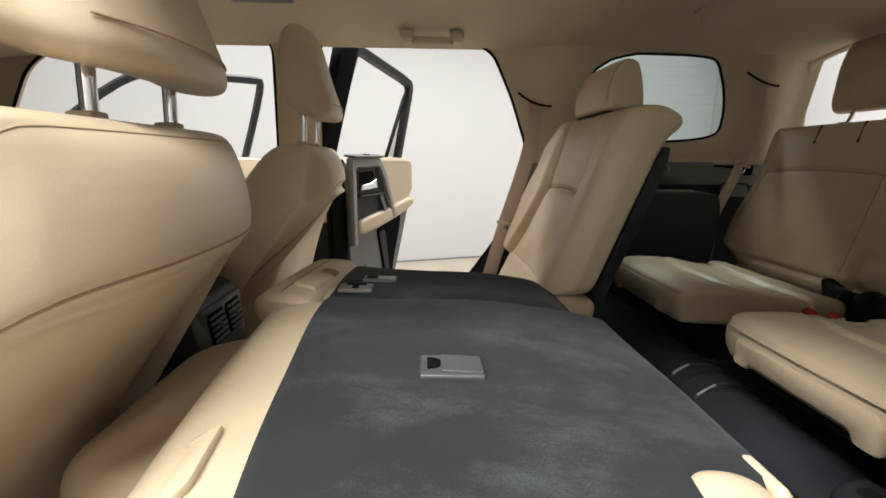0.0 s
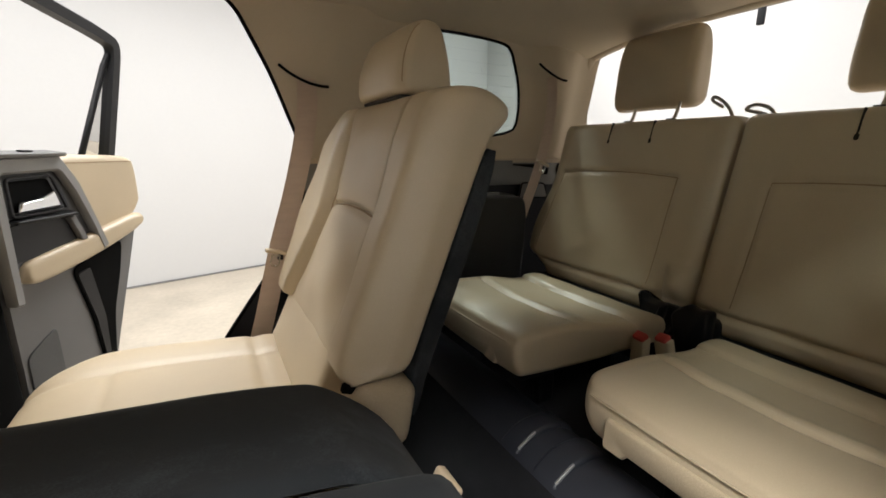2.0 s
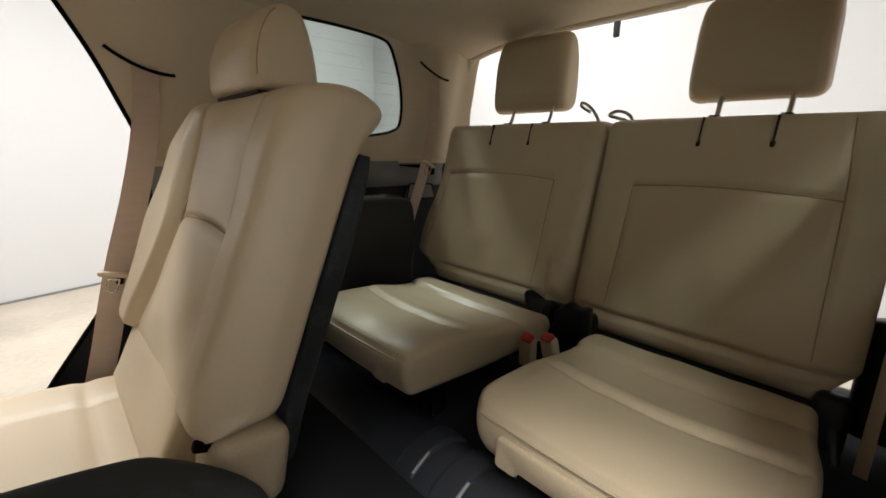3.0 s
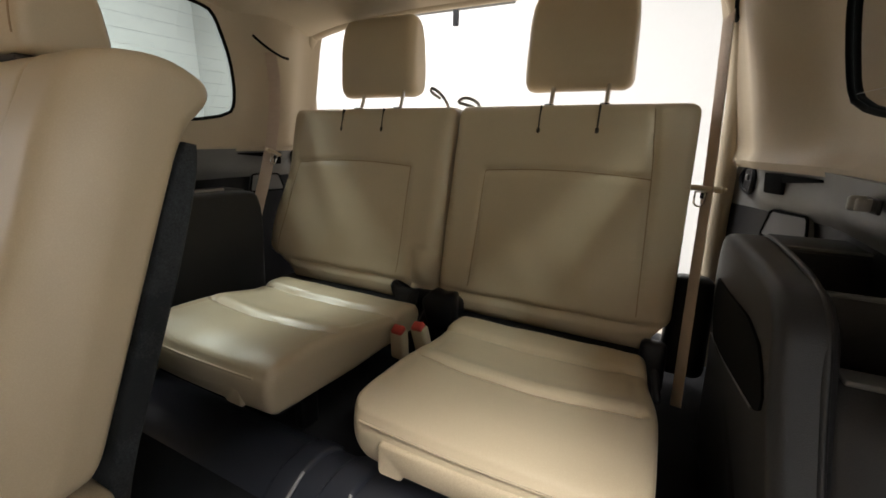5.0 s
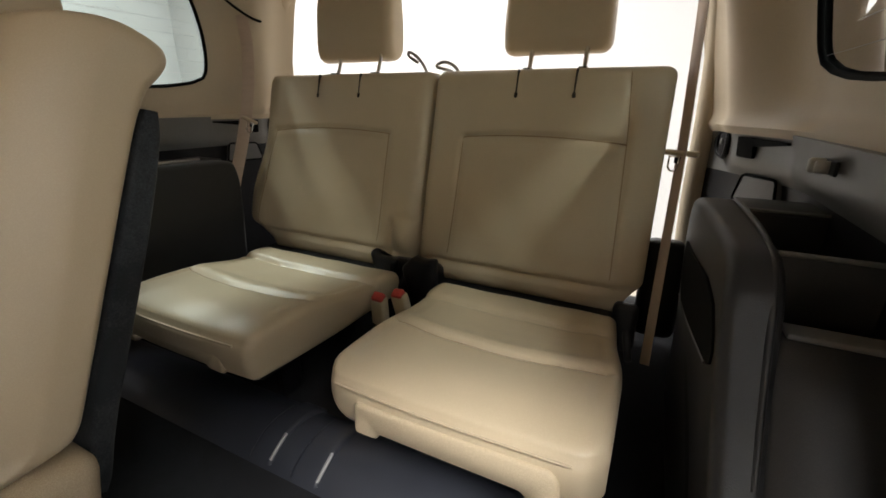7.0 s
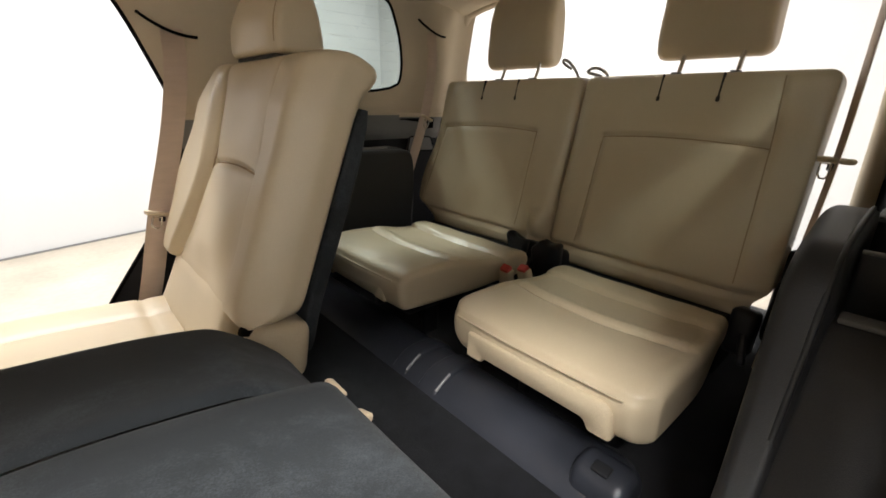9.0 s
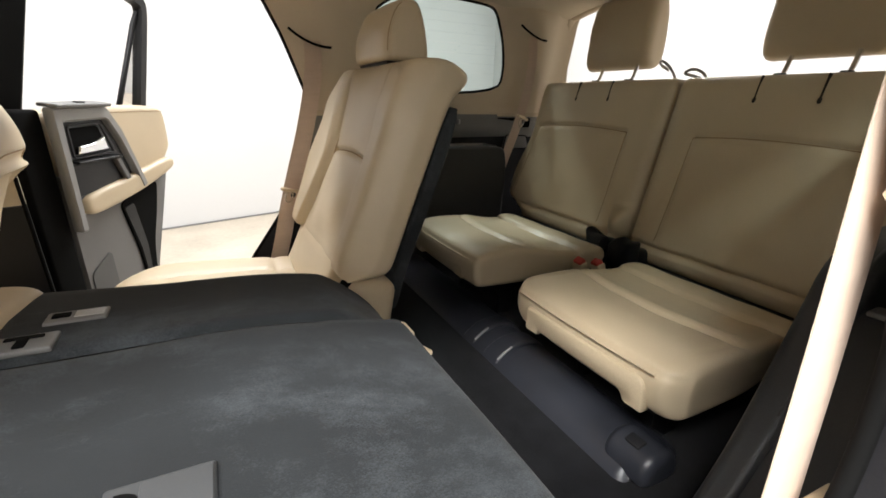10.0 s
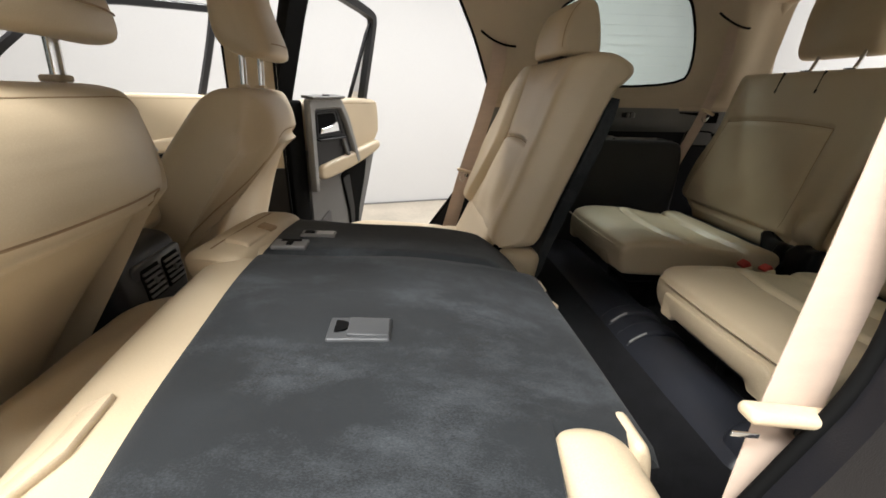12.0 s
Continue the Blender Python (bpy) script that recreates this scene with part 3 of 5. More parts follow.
        y = c + (y - c) * (1 + 0.02 * smoothstep(1.6, 1.48, z) - 0.05 * smoothstep(1.6, 1.68, z))
        x = x + 0.012 * ((y - c) / 0.12) ** 2
        x = x + 0.0012 * np.sin(60 * y + 20 * z) * np.sin(48 * z)
        return np.stack([x, y, z], 1)

    part("headrest", mirrored(loft(hp, h0, h1, 0.022, n=70, ny=22, rounds=2, deform=head), s), LEATHER, thing_)
    for py in posts:
        part("post", mirrored(tube([(1.255, py, 1.42), (1.275, py, 1.45), (1.295, py, 1.50)], 0.0052, 10, (0, 1, 0)), s), CHROME, thing_, "thin bright metal post")
    return thing_


def third_row_cushion(s, t):
    y0, y1 = (0.008, 0.392) if s > 0 else (0.118, 0.482)
    prof = [(0.672, 0.957), (0.656, 0.966), (0.648, 1.000), (0.649, 1.024), (0.660, 1.040), (0.71, 1.047), (0.78, 1.044), (0.84, 1.034), (0.905, 1.022), (0.940, 1.016), (0.962, 1.024), (1.00, 1.024), (1.032, 1.015), (1.044, 0.998), (1.040, 0.972), (1.02, 0.958), (0.86, 0.952)]
    mid, half = (y0 + y1) / 2, (y1 - y0) / 2

    def bend(y):
        return 0.008 * math.cos((y - mid) / half * 1.3)

    def across(v):
        return 0.785 + 0.022 * v ** 2 + (0.012 if s < 0 else 0.0)

    def shape(P):
        x, y, z = P.T.copy()
        v = (y - mid) / half
        top = smoothstep(0.998, 1.012, z)
        edge = smoothstep(1.0, 0.80, np.abs(v))
        z = z - 0.005 * top * np.exp(-((y - mid) / (half * 0.72)) ** 4) * smoothstep(0.70, 0.80, x) * smoothstep(0.96, 0.88, x)
        z = z + top * groove(x - across(v), 0.006, 0.006) * smoothstep(0.97, 0.90, np.abs(v))
        z = z + top * 0.0045 * np.exp(-((x - across(v) - 0.022) / 0.016) ** 2) * edge
        z = z + top * groove(x - 0.945 - 0.010 * v ** 2, 0.007, 0.006)
        z = z + top * groove(np.abs(v) * half - half * 0.86, 0.0022, 0.006) * smoothstep(0.97, 0.92, x) * smoothstep(0.70, 0.74, x)
        z = z + top * 0.0014 * np.sin(37 * x + 22 * y) * np.sin(29 * y - 11 * x)
        # flat-sided front edge with a rolled welt
        x = x + 0.003 * np.exp(-((z - 1.029) / 0.004) ** 2) * smoothstep(0.69, 0.66, x)
        x = x - 0.008 * np.cos(v * 1.3) * smoothstep(0.75, 0.65, x)
        # corners round off, the underside of each front corner rises
        x = x + 0.020 * smoothstep(0.80, 1.0, np.abs(v)) ** 2 * smoothstep(0.70, 0.64, x) * (1 if s < 0 else smoothstep(0.0, 0.4, v))
        if s < 0:
            z = z + 0.022 * smoothstep(-0.78, -1.0, v) * smoothstep(1.0, 0.96, z)
            y = y - 0.024 * smoothstep(0.2, 1.0, v) * smoothstep(0.80, 1.04, x) - 0.010 * smoothstep(-0.4, -1.0, v) * smoothstep(0.8, 1.0, x)
        else:
            y = y - 0.020 * smoothstep(0.2, 1.0, v) * smoothstep(0.95, 0.65, x) - 0.012 * smoothstep(0.0, -1.0, v) * smoothstep(0.9, 1.03, x)
            y = y + 0.010 * smoothstep(-0.6, -1.0, v) * smoothstep(0.9, 0.65, x)
        return np.stack([x, y, z], 1)

    pad = mirrored(loft(prof, y0, y1, 0.016, n=190, ny=70, rounds=2, deform=shape), s)
    part("seat", pad, LEATHER_GLOSS, t)
    seam(t, pad, [(across(v), (mid + half * v) * s, 1.03) for v in np.linspace(-0.88, 0.88, 14)], (0, 0, -1), 0.0008)
    edge = [(0.6455 - bend(y) + 0.020 * max(0.0, (abs(y - mid) / half - 0.80) / 0.2) ** 2 * (1 if s < 0 or y > mid else 0), y, 1.0285) for y in np.linspace(y0 + 0.034, y1 - 0.034, 30)]
    part("piping", mirrored(tube(edge, 0.0017, 8), s), LEATHER_LOW, t)
    # hard front valance, its ends drawn down into small feet
    w0, w1 = (0.082, y1 - 0.050) if s > 0 else (0.183, 0.434)
    poly = fillet([(w0 - 0.002, 1.012), (w1 - 0.006, 1.014), (w1 + 0.004, 1.002), (w1 + 0.006, 0.957), (w1 - 0.028, 0.957), (w1 - 0.032, 0.976), (w0 + 0.034, 0.977), (w0 + 0.030, 0.966), (w0 - 0.004, 0.964)], 0.008, 4)
    val = prism(poly, 0, 0.6355, 0.655, 0.003)
    V = [(x - bend(y) * 0.9 + (0.013 if s > 0 else 0.006) + 0.25 * max(0.0, 0.975 - z), y, z) for x, y, z in val[0]]
    part("valance", mirrored((V, val[1]), s), LEATHER_LOW, t)
    part("under_tray", mirrored(rbox((0.28, y1 - y0 - 0.11, 0.04), 0.01, (0.84, mid, 0.938), res=0.1), s), BLACK, t)
    for y in (y0 + 0.09, y1 - 0.09):
        part("leg", mirrored(rbox((0.05, 0.03, 0.13), 0.006, (0.96, y, 0.905)), s), BLACK, t)
        part("leg", mirrored(rbox((0.04, 0.025, 0.12), 0.006, (0.79, y, 0.892)), s), BLACK, t)
    return t


for s in (1, -1):
    third_row_cushion(s, third_row_seat(s))

# hinge covers, buckles and tether loops of the third-row seats
hinge = thing("seat_hinge_cover", (1.08, -0.012, 0.94), "black plastic hinge cover between the two cushions", "hinge cover", "seat hinge covers")
part("cover", rbox((0.075, 0.135, 0.085), 0.016, (1.085, -0.012, 0.985), (0, 16, 0), res=0.02), BLACK, hinge)
part("flap", prism(fillet([(0.070, 1.058), (0.050, 1.042), (0.008, 1.040), (0.020, 0.965), (0.046, 0.940), (0.060, 0.985)], 0.008, 4), 0, 1.030, 1.060, 0.006), CHARCOAL, hinge)
part("flap", prism(fillet([(-0.012, 1.030), (-0.040, 1.058), (-0.060, 1.050), (-0.090, 1.056), (-0.090, 0.975), (-0.034, 0.950)], 0.010, 4), 0, 1.024, 1.060, 0.006), BLACK, hinge)
part("web", rbox((0.030, 0.012, 0.070), 0.005, (1.040, -0.004, 0.975), (22, 20, 0), res=0.02), CHARCOAL, hinge)
outer = thing("seat_hinge_cover", (1.08, -0.47, 0.94), "black plastic hinge cover beside the backrest foot", "hinge cover", "seat hinge covers")
part("cover", rbox((0.050, 0.046, 0.090), 0.012, (1.095, -0.468, 0.968), (0, 14, 0), res=0.02), BLACK, outer)
part("side_shield", rbox((0.090, 0.080, 0.200), 0.020, (1.225, -0.522, 1.010), (0, 10, 0), res=0.03), BLACK, outer)
part("lever", rbox((0.020, 0.014, 0.060), 0.005, (1.065, -0.480, 0.945), (-12, 30, 0), res=0.02), CHARCOAL, outer)
for bx, y, tilt in ((0.940, -0.014, 6), (0.972, -0.048, -6)):
    b = thing("seat_belt_buckle", (bx, y, 0.90), "pale beige belt buckle with a red release button", "belt buckle", "third row buckles")
    part("casing", rbox((0.024, 0.033, 0.070), 0.007, (bx, y, 0.966), (tilt, -12, 0), res=0.02), PALE, b)
    part("button", rbox((0.020, 0.025, 0.018), 0.004, (bx - 0.008, y - math.sin(radians(tilt)) * 0.034, 0.998), (tilt, -34, 0)), RED, b, "bright red release button")
    part("stalk", rbox((0.014, 0.02, 0.09), 0.004, (bx + 0.01, y, 0.885), (0, -10, 0)), BLACK, b)
for pts in ([(1.26, 0.042, 1.43), (1.25, 0.055, 1.465), (1.245, 0.085, 1.488), (1.25, 0.095, 1.478), (1.26, 0.070, 1.462)], [(1.27, -0.035, 1.43), (1.26, -0.03, 1.452), (1.255, 0.0, 1.464), (1.25, 0.022, 1.452), (1.255, 0.005, 1.448), (1.262, -0.02, 1.44)]):
    st = thing("tether_strap", (1.26, pts[0][1], 1.43), "thin grey webbing loop on the backrest top", "strap", "tether straps")
    part("loop", ribbon(pts, 0.0075, 0.002, (1, 0, 0.3), 26), STRAP, st)


def second_row_right():
    t = thing("car_seat", (0.25, 0.26, 0.72), "upright beige leather second-row seat with stitched bolsters and headrest", "car seat", "second row seats")
    y0, y1 = 0.002, 0.500
    mid = 0.25

    def face(z):
        return 0.345 + 0.37 * (z - 1.05)

    def inner_seam(z):
        return 0.098 + 0.024 * smoothstep(1.28, 1.43, z) + 0.010 * smoothstep(1.15, 1.05, z)

    def outer_seam(z):
        return 0.340 + 0.055 * np.maximum((z - 1.255) / 0.175, 0) ** 1.5 + 0.11 * np.maximum((1.255 - z) / 0.23, 0) ** 1.4

    def cross_line(y):
        return 1.262 - 0.55 * (y - 0.215) ** 2

    prof = [(0.340, 1.036), (0.382, 1.15), (0.438, 1.30), (0.478, 1.408), (0.492, 1.438), (0.515, 1.449), (0.560, 1.446), (0.600, 1.430), (0.609, 1.414), (0.600, 1.398), (0.570, 1.372), (0.529, 1.27), (0.470, 1.12), (0.440, 1.045), (0.424, 1.034), (0.36, 1.030)]

    def shape(P):
        x, y, z = P.T.copy()
        out = smoothstep(0.30, y1, y)
        y = y + out * (0.105 * smoothstep(1.34, 1.07, z) - 0.022 * smoothstep(1.36, 1.44, z))
        front = smoothstep(0.060, 0.012, x - face(z)) * smoothstep(1.025, 1.05, z)
        iy, oy = inner_seam(z), outer_seam(z)
        pc = (iy + oy) / 2
        low = smoothstep(1.44, 1.36, z)
        bol = 0.011 * smoothstep(iy + 0.002, iy - 0.018, y) * (0.45 + 0.55 * low)
        bol += 0.020 * smoothstep(oy - 0.002, oy + 0.030, y) * smoothstep(0.62, 0.50, y) * (0.45 + 0.55 * low)
        # the inboard bolster turns smoothly back into the flank
        flank = 0.046 * smoothstep(0.050, -0.005, y) ** 2 + 0.040 * smoothstep(0.50, 0.61, y) ** 2
        press = (groove(y - iy, 0.010, 0.0055) + groove(y - oy + 0.002, 0.011, 0.005))
        press += groove(z - cross_line(y), 0.009, 0.005) * smoothstep(iy - 0.003, iy + 0.003, y) * smoothstep(oy + 0.003, oy - 0.003, y)
        press += 0.007 * np.exp(-((y - pc) / 0.10) ** 4) * smoothstep(1.06, 1.12, z) * smoothstep(1.275, 1.235, z)
        press += 0.005 * np.exp(-((y - pc) / 0.10) ** 4) * smoothstep(1.262, 1.30, z) * smoothstep(1.44, 1.38, z)
        press += 0.0012 * np.sin(38 * y + 14 * z) * np.sin(33 * z - 9 * y)
        x = x - front * (bol * smoothstep(-0.012, 0.030, y) + press) + flank * smoothstep(0.115, 0.0, x - face(z)) * smoothstep(1.03, 1.06, z)
        return np.stack([x, y, z], 1)

    pad = loft(prof, y0, y1, 0.022, n=230, ny=170, rounds=2, deform=shape)
    part("backrest", pad, LEATHER, t)
    way = (0.95, 0, -0.33)

    def on(y, z):
        return (face(z), float(y), z)

    seam(t, pad, [on(inner_seam(z), z) for z in np.linspace(1.05, 1.43, 9)], way, 0.0019)
    seam(t, pad, [on(outer_seam(z), z) for z in np.linspace(1.05, 1.43, 9)], way, 0.0019)
    seam(t, pad, [on(y, cross_line(y)) for y in np.linspace(inner_seam(1.26) + 0.003, outer_seam(1.26) - 0.003, 9)], way, 0.0018)
    low_pad = loft([(0.290, 0.930), (0.318, 0.985), (0.352, 1.060), (0.395, 1.060), (0.400, 0.990), (0.380, 0.930)], 0.092, 0.475, 0.020, n=70, ny=24, rounds=2)
    part("lower_backrest", low_pad, LEATHER, t)
    back = loft([(0.566, 1.362), (0.533, 1.265), (0.474, 1.115), (0.450, 1.040), (0.432, 0.96), (0.452, 0.955), (0.472, 1.03), (0.500, 1.10), (0.562, 1.26), (0.592, 1.362)], y0 + 0.010, y1 - 0.03, 0.006, n=60, ny=8, rounds=1)
    part("back_board", back, FELT, t, "black felt back board")
    hp = [(0.500, 1.458), (0.490, 1.464), (0.488, 1.480), (0.492, 1.520), (0.508, 1.560), (0.524, 1.574), (0.548, 1.580), (0.570, 1.576), (0.580, 1.562), (0.590, 1.51), (0.594, 1.468), (0.586, 1.456)]
    hc = 0.278
    hp = [(x, z - 0.007) for x, z in hp]

    def head(P):
        x, y, z = P.T.copy()
        v = (y - hc) / 0.12
        y = hc + (y - hc) * (1 - 0.10 * smoothstep(1.5, 1.60, z))
        x = x + 0.014 * np.abs(v) ** 3 * smoothstep(0.56, 0.50, x)
        z = z - 0.030 * smoothstep(0.45, 1.0, v) ** 2 * smoothstep(1.50, 1.58, z)
        x = x + 0.003 * np.exp(-((np.abs(v) - 0.90) / 0.03) ** 2) * smoothstep(0.56, 0.53, x)
        return np.stack([x, y, z], 1)

    cap = loft(hp, hc - 0.120, hc + 0.120, 0.014, n=110, ny=34, rounds=2, deform=head)
    part("headrest", cap, LEATHER, t)
    for y in (hc - 0.109, hc + 0.109):
        seam(t, cap, [(0.50, y, 1.470), (0.50, y, 1.50), (0.51, y, 1.54), (0.53, y, 1.562)], (1, 0, -0.2), 0.0012, name="headrest_seam")
    for y in (0.225, 0.332):
        part("post", tube([(0.540, y, 1.43), (0.543, y, 1.475)], 0.006, 10, (0, 1, 0)), CHROME, t)
        part("guide", rbox((0.026, 0.028, 0.008), 0.003, (0.540, y, 1.449)), BLACK, t)
    # dark slab paints the shade between headrest and backrest
    part("headrest_gap_shade", rbox((0.080, 0.190, 0.006), 0.002, (0.545, hc, 1.4485)), SHADOW_LINE, t)
    cp = [(-0.10, 0.89), (-0.115, 0.935), (-0.06, 0.968), (0.06, 0.968), (0.20, 0.956), (0.28, 0.948), (0.330, 0.944), (0.345, 0.91), (0.30, 0.87), (0.0, 0.86)]

    def cush(P):
        x, y, z = P.T.copy()
        u = (y - 0.26) / 0.22
        top = smoothstep(0.915, 0.945, z)
        z = z + top * 0.006 * smoothstep(0.5, 0.8, np.abs(u)) * smoothstep(1.0, 0.85, np.abs(u))
        z = z + top * (groove(x - 0.02 + 0.02 * u ** 2, 0.003, 0.007) * smoothstep(0.55, 0.5, np.abs(u)) + groove(np.abs(u) * 0.22 - 0.115, 0.004, 0.008))
        z = z + top * groove(x - 0.26, 0.004, 0.010)
        x = x + 0.05 * smoothstep(0.5, 1.0, np.abs(u)) ** 2 * smoothstep(0.1, -0.1, x)
        return np.stack([x, y, z], 1)

    part("seat", loft(cp, 0.045, 0.50, 0.045, n=120, ny=50, rounds=2, deform=cush), LEATHER, t)
    part("bolster_foot", rbox((0.100, 0.075, 0.105), 0.022, (0.392, 0.030, 0.980), (0, 10, 0), res=0.02), LEATHER_LOW, t)
    part("hinge_pin", rbox((0.030, 0.012, 0.014), 0.004, (0.352, 0.018, 1.030), (0, 20, 0)), RUBBER, t)
    part("base", rbox((0.40, 0.36, 0.16), 0.02, (0.12, 0.27, 0.79), res=0.1), BLACK, t)
    return t


second_row_right()


def board_z(x):
    return 1.106 - 0.03 * x - 0.45 * max(0.0, x - 0.10) ** 2


def folded_seat(name, y0, y1, label, centre=False):
    """A backrest folded flat on its cushion, felt board upwards."""
    t = thing(name, (0.1, (y0 + y1) / 2, 0.72), label, "car seat", "second row seats")
    rear = 0.372 if centre else 0.376
    front = -0.103 if centre else -0.062
    mid = (y0 + y1) / 2

    def z_top(x):
        return board_z(x) + 0.004

    # felt board
    n, m = 44, 30
    def felt(u, v):
        x = front + (rear - front) * u
        near_end = y0 if centre else y0 + 0.112 * smoothstep(0.72, 0.77, u)
        y = near_end + (y1 - near_end) * v
        if not centre:
            x = x - 0.046 * (1 - u) * (1 - (1 - v) ** 2)
        edge = min(u, 1 - u) * (rear - front)
        side = min(v, 1 - v) * (y1 - y0)
        drop = 0.012 * max(0, 1 - edge / 0.018) ** 2 + 0.010 * max(0, 1 - side / 0.016) ** 2
        if centre:
            drop += 0.085 * max(0.0, (u - 0.80) / 0.2) ** 2 + 0.03 * smoothstep(0.80, 1.0, v) * u
            x = x + 0.03 * smoothstep(0.85, 1.0, u)
        return (x, y, z_top(x) - drop + 0.0015 * math.sin(21 * x + 7 * y) * math.sin(17 * y))
    part("felt_board", sheet(felt, np.linspace(0, 1, n), np.linspace(0, 1, m), -0.012, flip=False), FELT, t, "dark grey felt board with pale scuffs")
    under = rear - 0.045 if centre else rear - 0.012
    # leather back, now underneath, its top edge rolled towards the front
    prof = [(front + 0.01, z_top(front) - 0.006), (front - 0.045, z_top(front) - 0.004), (front - 0.082, z_top(front) - 0.022), (front - 0.092, z_top(front) - 0.055), (front - 0.06, z_top(front) - 0.085), (0.1, 1.0), (under - 0.02, 0.985), (under + 0.004, 1.0), (under, z_top(rear) - 0.024), (under - 0.02, z_top(rear) - 0.016), (0.1, z_top(0.1) - 0.014)]
    def follow(P):
        x, y, z = P.T.copy()
        v = np.clip((y - y0) / (y1 - y0), 0, 1)
        x = x - (0.0 if centre else 0.046) * smoothstep(0.2, -0.05, x) * (1 - (1 - v) ** 2)
        return np.stack([x, y, z], 1)

    part("backrest", loft(prof, y0 + 0.004, y1 - 0.004, 0.02, n=90, ny=24, rounds=2, deform=follow), LEATHER, t)
    cp = [(-0.300, 0.90), (-0.328, 0.97), (-0.326, 1.012), (-0.290, 1.042), (-0.16, 1.030), (0.20, 0.985), (0.30, 0.96), (0.30, 0.86), (-0.1, 0.84), (-0.30, 0.85)]

    c0, c1 = (y0 + 0.055, y1) if centre else (y0 + 0.140, y1 + 0.050)

    def cush(P):
        x, y, z = P.T.copy()
        u = (y - (c0 + c1) / 2) / (c1 - c0) * 2
        top = smoothstep(0.95, 0.98, z)
        x = x + 0.085 * smoothstep(0.35, 1.0, np.abs(u)) ** 2 * smoothstep(0.0, -0.3, x)
        z = z - 0.012 * smoothstep(0.55, 1.0, np.abs(u)) ** 2 * top
        z = z + top * (groove(x + 0.205 - 0.05 * u, 0.012, 0.010) * smoothstep(-0.75, -0.35, u) + 0.005 * np.exp(-((x + 0.245 - 0.05 * u) / 0.020) ** 2))
        z = z + top * 0.0015 * np.sin(31 * x + 18 * y) * np.sin(27 * y - 12 * x)
        return np.stack([x, y, z], 1)

    if centre:
        cp = [(max(x, -0.16), z - 0.012) for x, z in cp]
    part("seat", loft(cp, c0, c1, 0.05, n=130, ny=50, rounds=2, deform=cush), LEATHER, t)
    part("base", rbox((0.40, (y1 - y0) * 0.8, 0.16), 0.02, (0.05, mid, 0.79), res=0.1), BLACK, t)
    return t


left = folded_seat("folded_car_seat", -0.720, -0.208, "second-row seat folded flat, grey felt back board upwards")
mid_seat = folded_seat("folded_car_seat", -0.204, -0.004, "narrow centre second-row seat folded flat, black felt upwards", True)


def plate(parent, name, x0, x1, y0, y1, lift=0.004, mat=PLATE, label=""):
    cx, cy = (x0 + x1) / 2, (y0 + y1) / 2
    slope = math.degrees(math.atan2(board_z(x0) - board_z(x1), x1 - x0))
    return part(name, rbox((x1 - x0, y1 - y0, 0.008), 0.003, (cx, cy, board_z(cx) + 0.001 + lift), (0, slope, 0), res=0.02), mat, parent, label)


p = plate(left, "handle_plate", 0.056, 0.126, -0.488, -0.440, label="grey plastic tether anchor cover with a finger hole")
hz = board_z(0.09) + 0.0060
part("finger_hole", prism([(0.064, -0.475), (0.064, -0.451)] + [(0.064 + 0.016 * math.sin(a), -0.463 + 0.012 * math.cos(a)) for a in np.linspace(0.2, 2.94, 9)], 2, hz + 0.002, hz + 0.0060, 0.0), RUBBER, p)
part("flap", rbox((0.046, 0.038, 0.004), 0.0015, (0.1015, -0.464, hz + 0.0032), (0, 3.6, 0)), PLATE, p)
p = plate(mid_seat, "latch_plate", -0.052, 0.010, -0.137, -0.106, mat=GREY, label="silver grey plastic latch plate")
part("latch_slot", rbox((0.018, 0.012, 0.003), 0.0012, (-0.036, -0.121, board_z(-0.036) + 0.0095), (0, 2, 0)), RUBBER, p)
part("latch_dish", rbox((0.030, 0.018, 0.003), 0.0012, (-0.008, -0.121, board_z(-0.008) + 0.0085), (0, 2, 0)), SILVER, p)
p = plate(mid_seat, "release_plate", -0.086, -0.028, -0.199, -0.160, mat=GREY, label="silver grey plastic release plate")
part("release_slot", rbox((0.034, 0.007, 0.003), 0.0012, (-0.057, -0.170, board_z(-0.057) + 0.0095), (0, 2, 0)), RUBBER, p)
part("release_lever", rbox((0.010, 0.022, 0.004), 0.0015, (-0.057, -0.182, board_z(-0.057) + 0.0095), (0, 2, 0)), RUBBER, p)
# pale plastic covers of the folded seat
part("hinge_cover", loft([(0.255, 0.98), (0.258, 1.060), (0.278, 1.091), (0.330, 1.084), (0.356, 1.05), (0.362, 0.98)], -0.745, -0.588, 0.026, n=60, ny=14, rounds=2), PALE, left, "pale beige plastic hinge cover")
part("hinge_cover", loft([(0.345, 0.99), (0.342, 1.068), (0.352, 1.078), (0.366, 1.06), (0.372, 0.99)], -0.615, -0.565, 0.008, n=40, ny=10, rounds=2), PALE, left)
strip = prism(fillet([(-0.108, -0.566), (-0.101, -0.632), (-0.112, -0.672), (-0.150, -0.690), (-0.160, -0.672), (-0.134, -0.655), (-0.123, -0.632), (-0.128, -0.585), (-0.142, -0.588), (-0.146, -0.580), (-0.125, -0.568)], 0.004, 3), 2, 1.100, 1.1095, 0.002)
strip = ([(x, y, z + 0.004 - 0.45 * max(0.0, -0.112 - x)) for x, y, z in strip[0]], strip[1])
part("bezel_strip", strip, PALE, left, "pale beige plastic strap bezel")
cap_line = smooth_path([(-0.172, -0.236, 1.088), (-0.158, -0.18, 1.094), (-0.140, -0.09, 1.098), (-0.125, 0.000, 1.097)], 26)
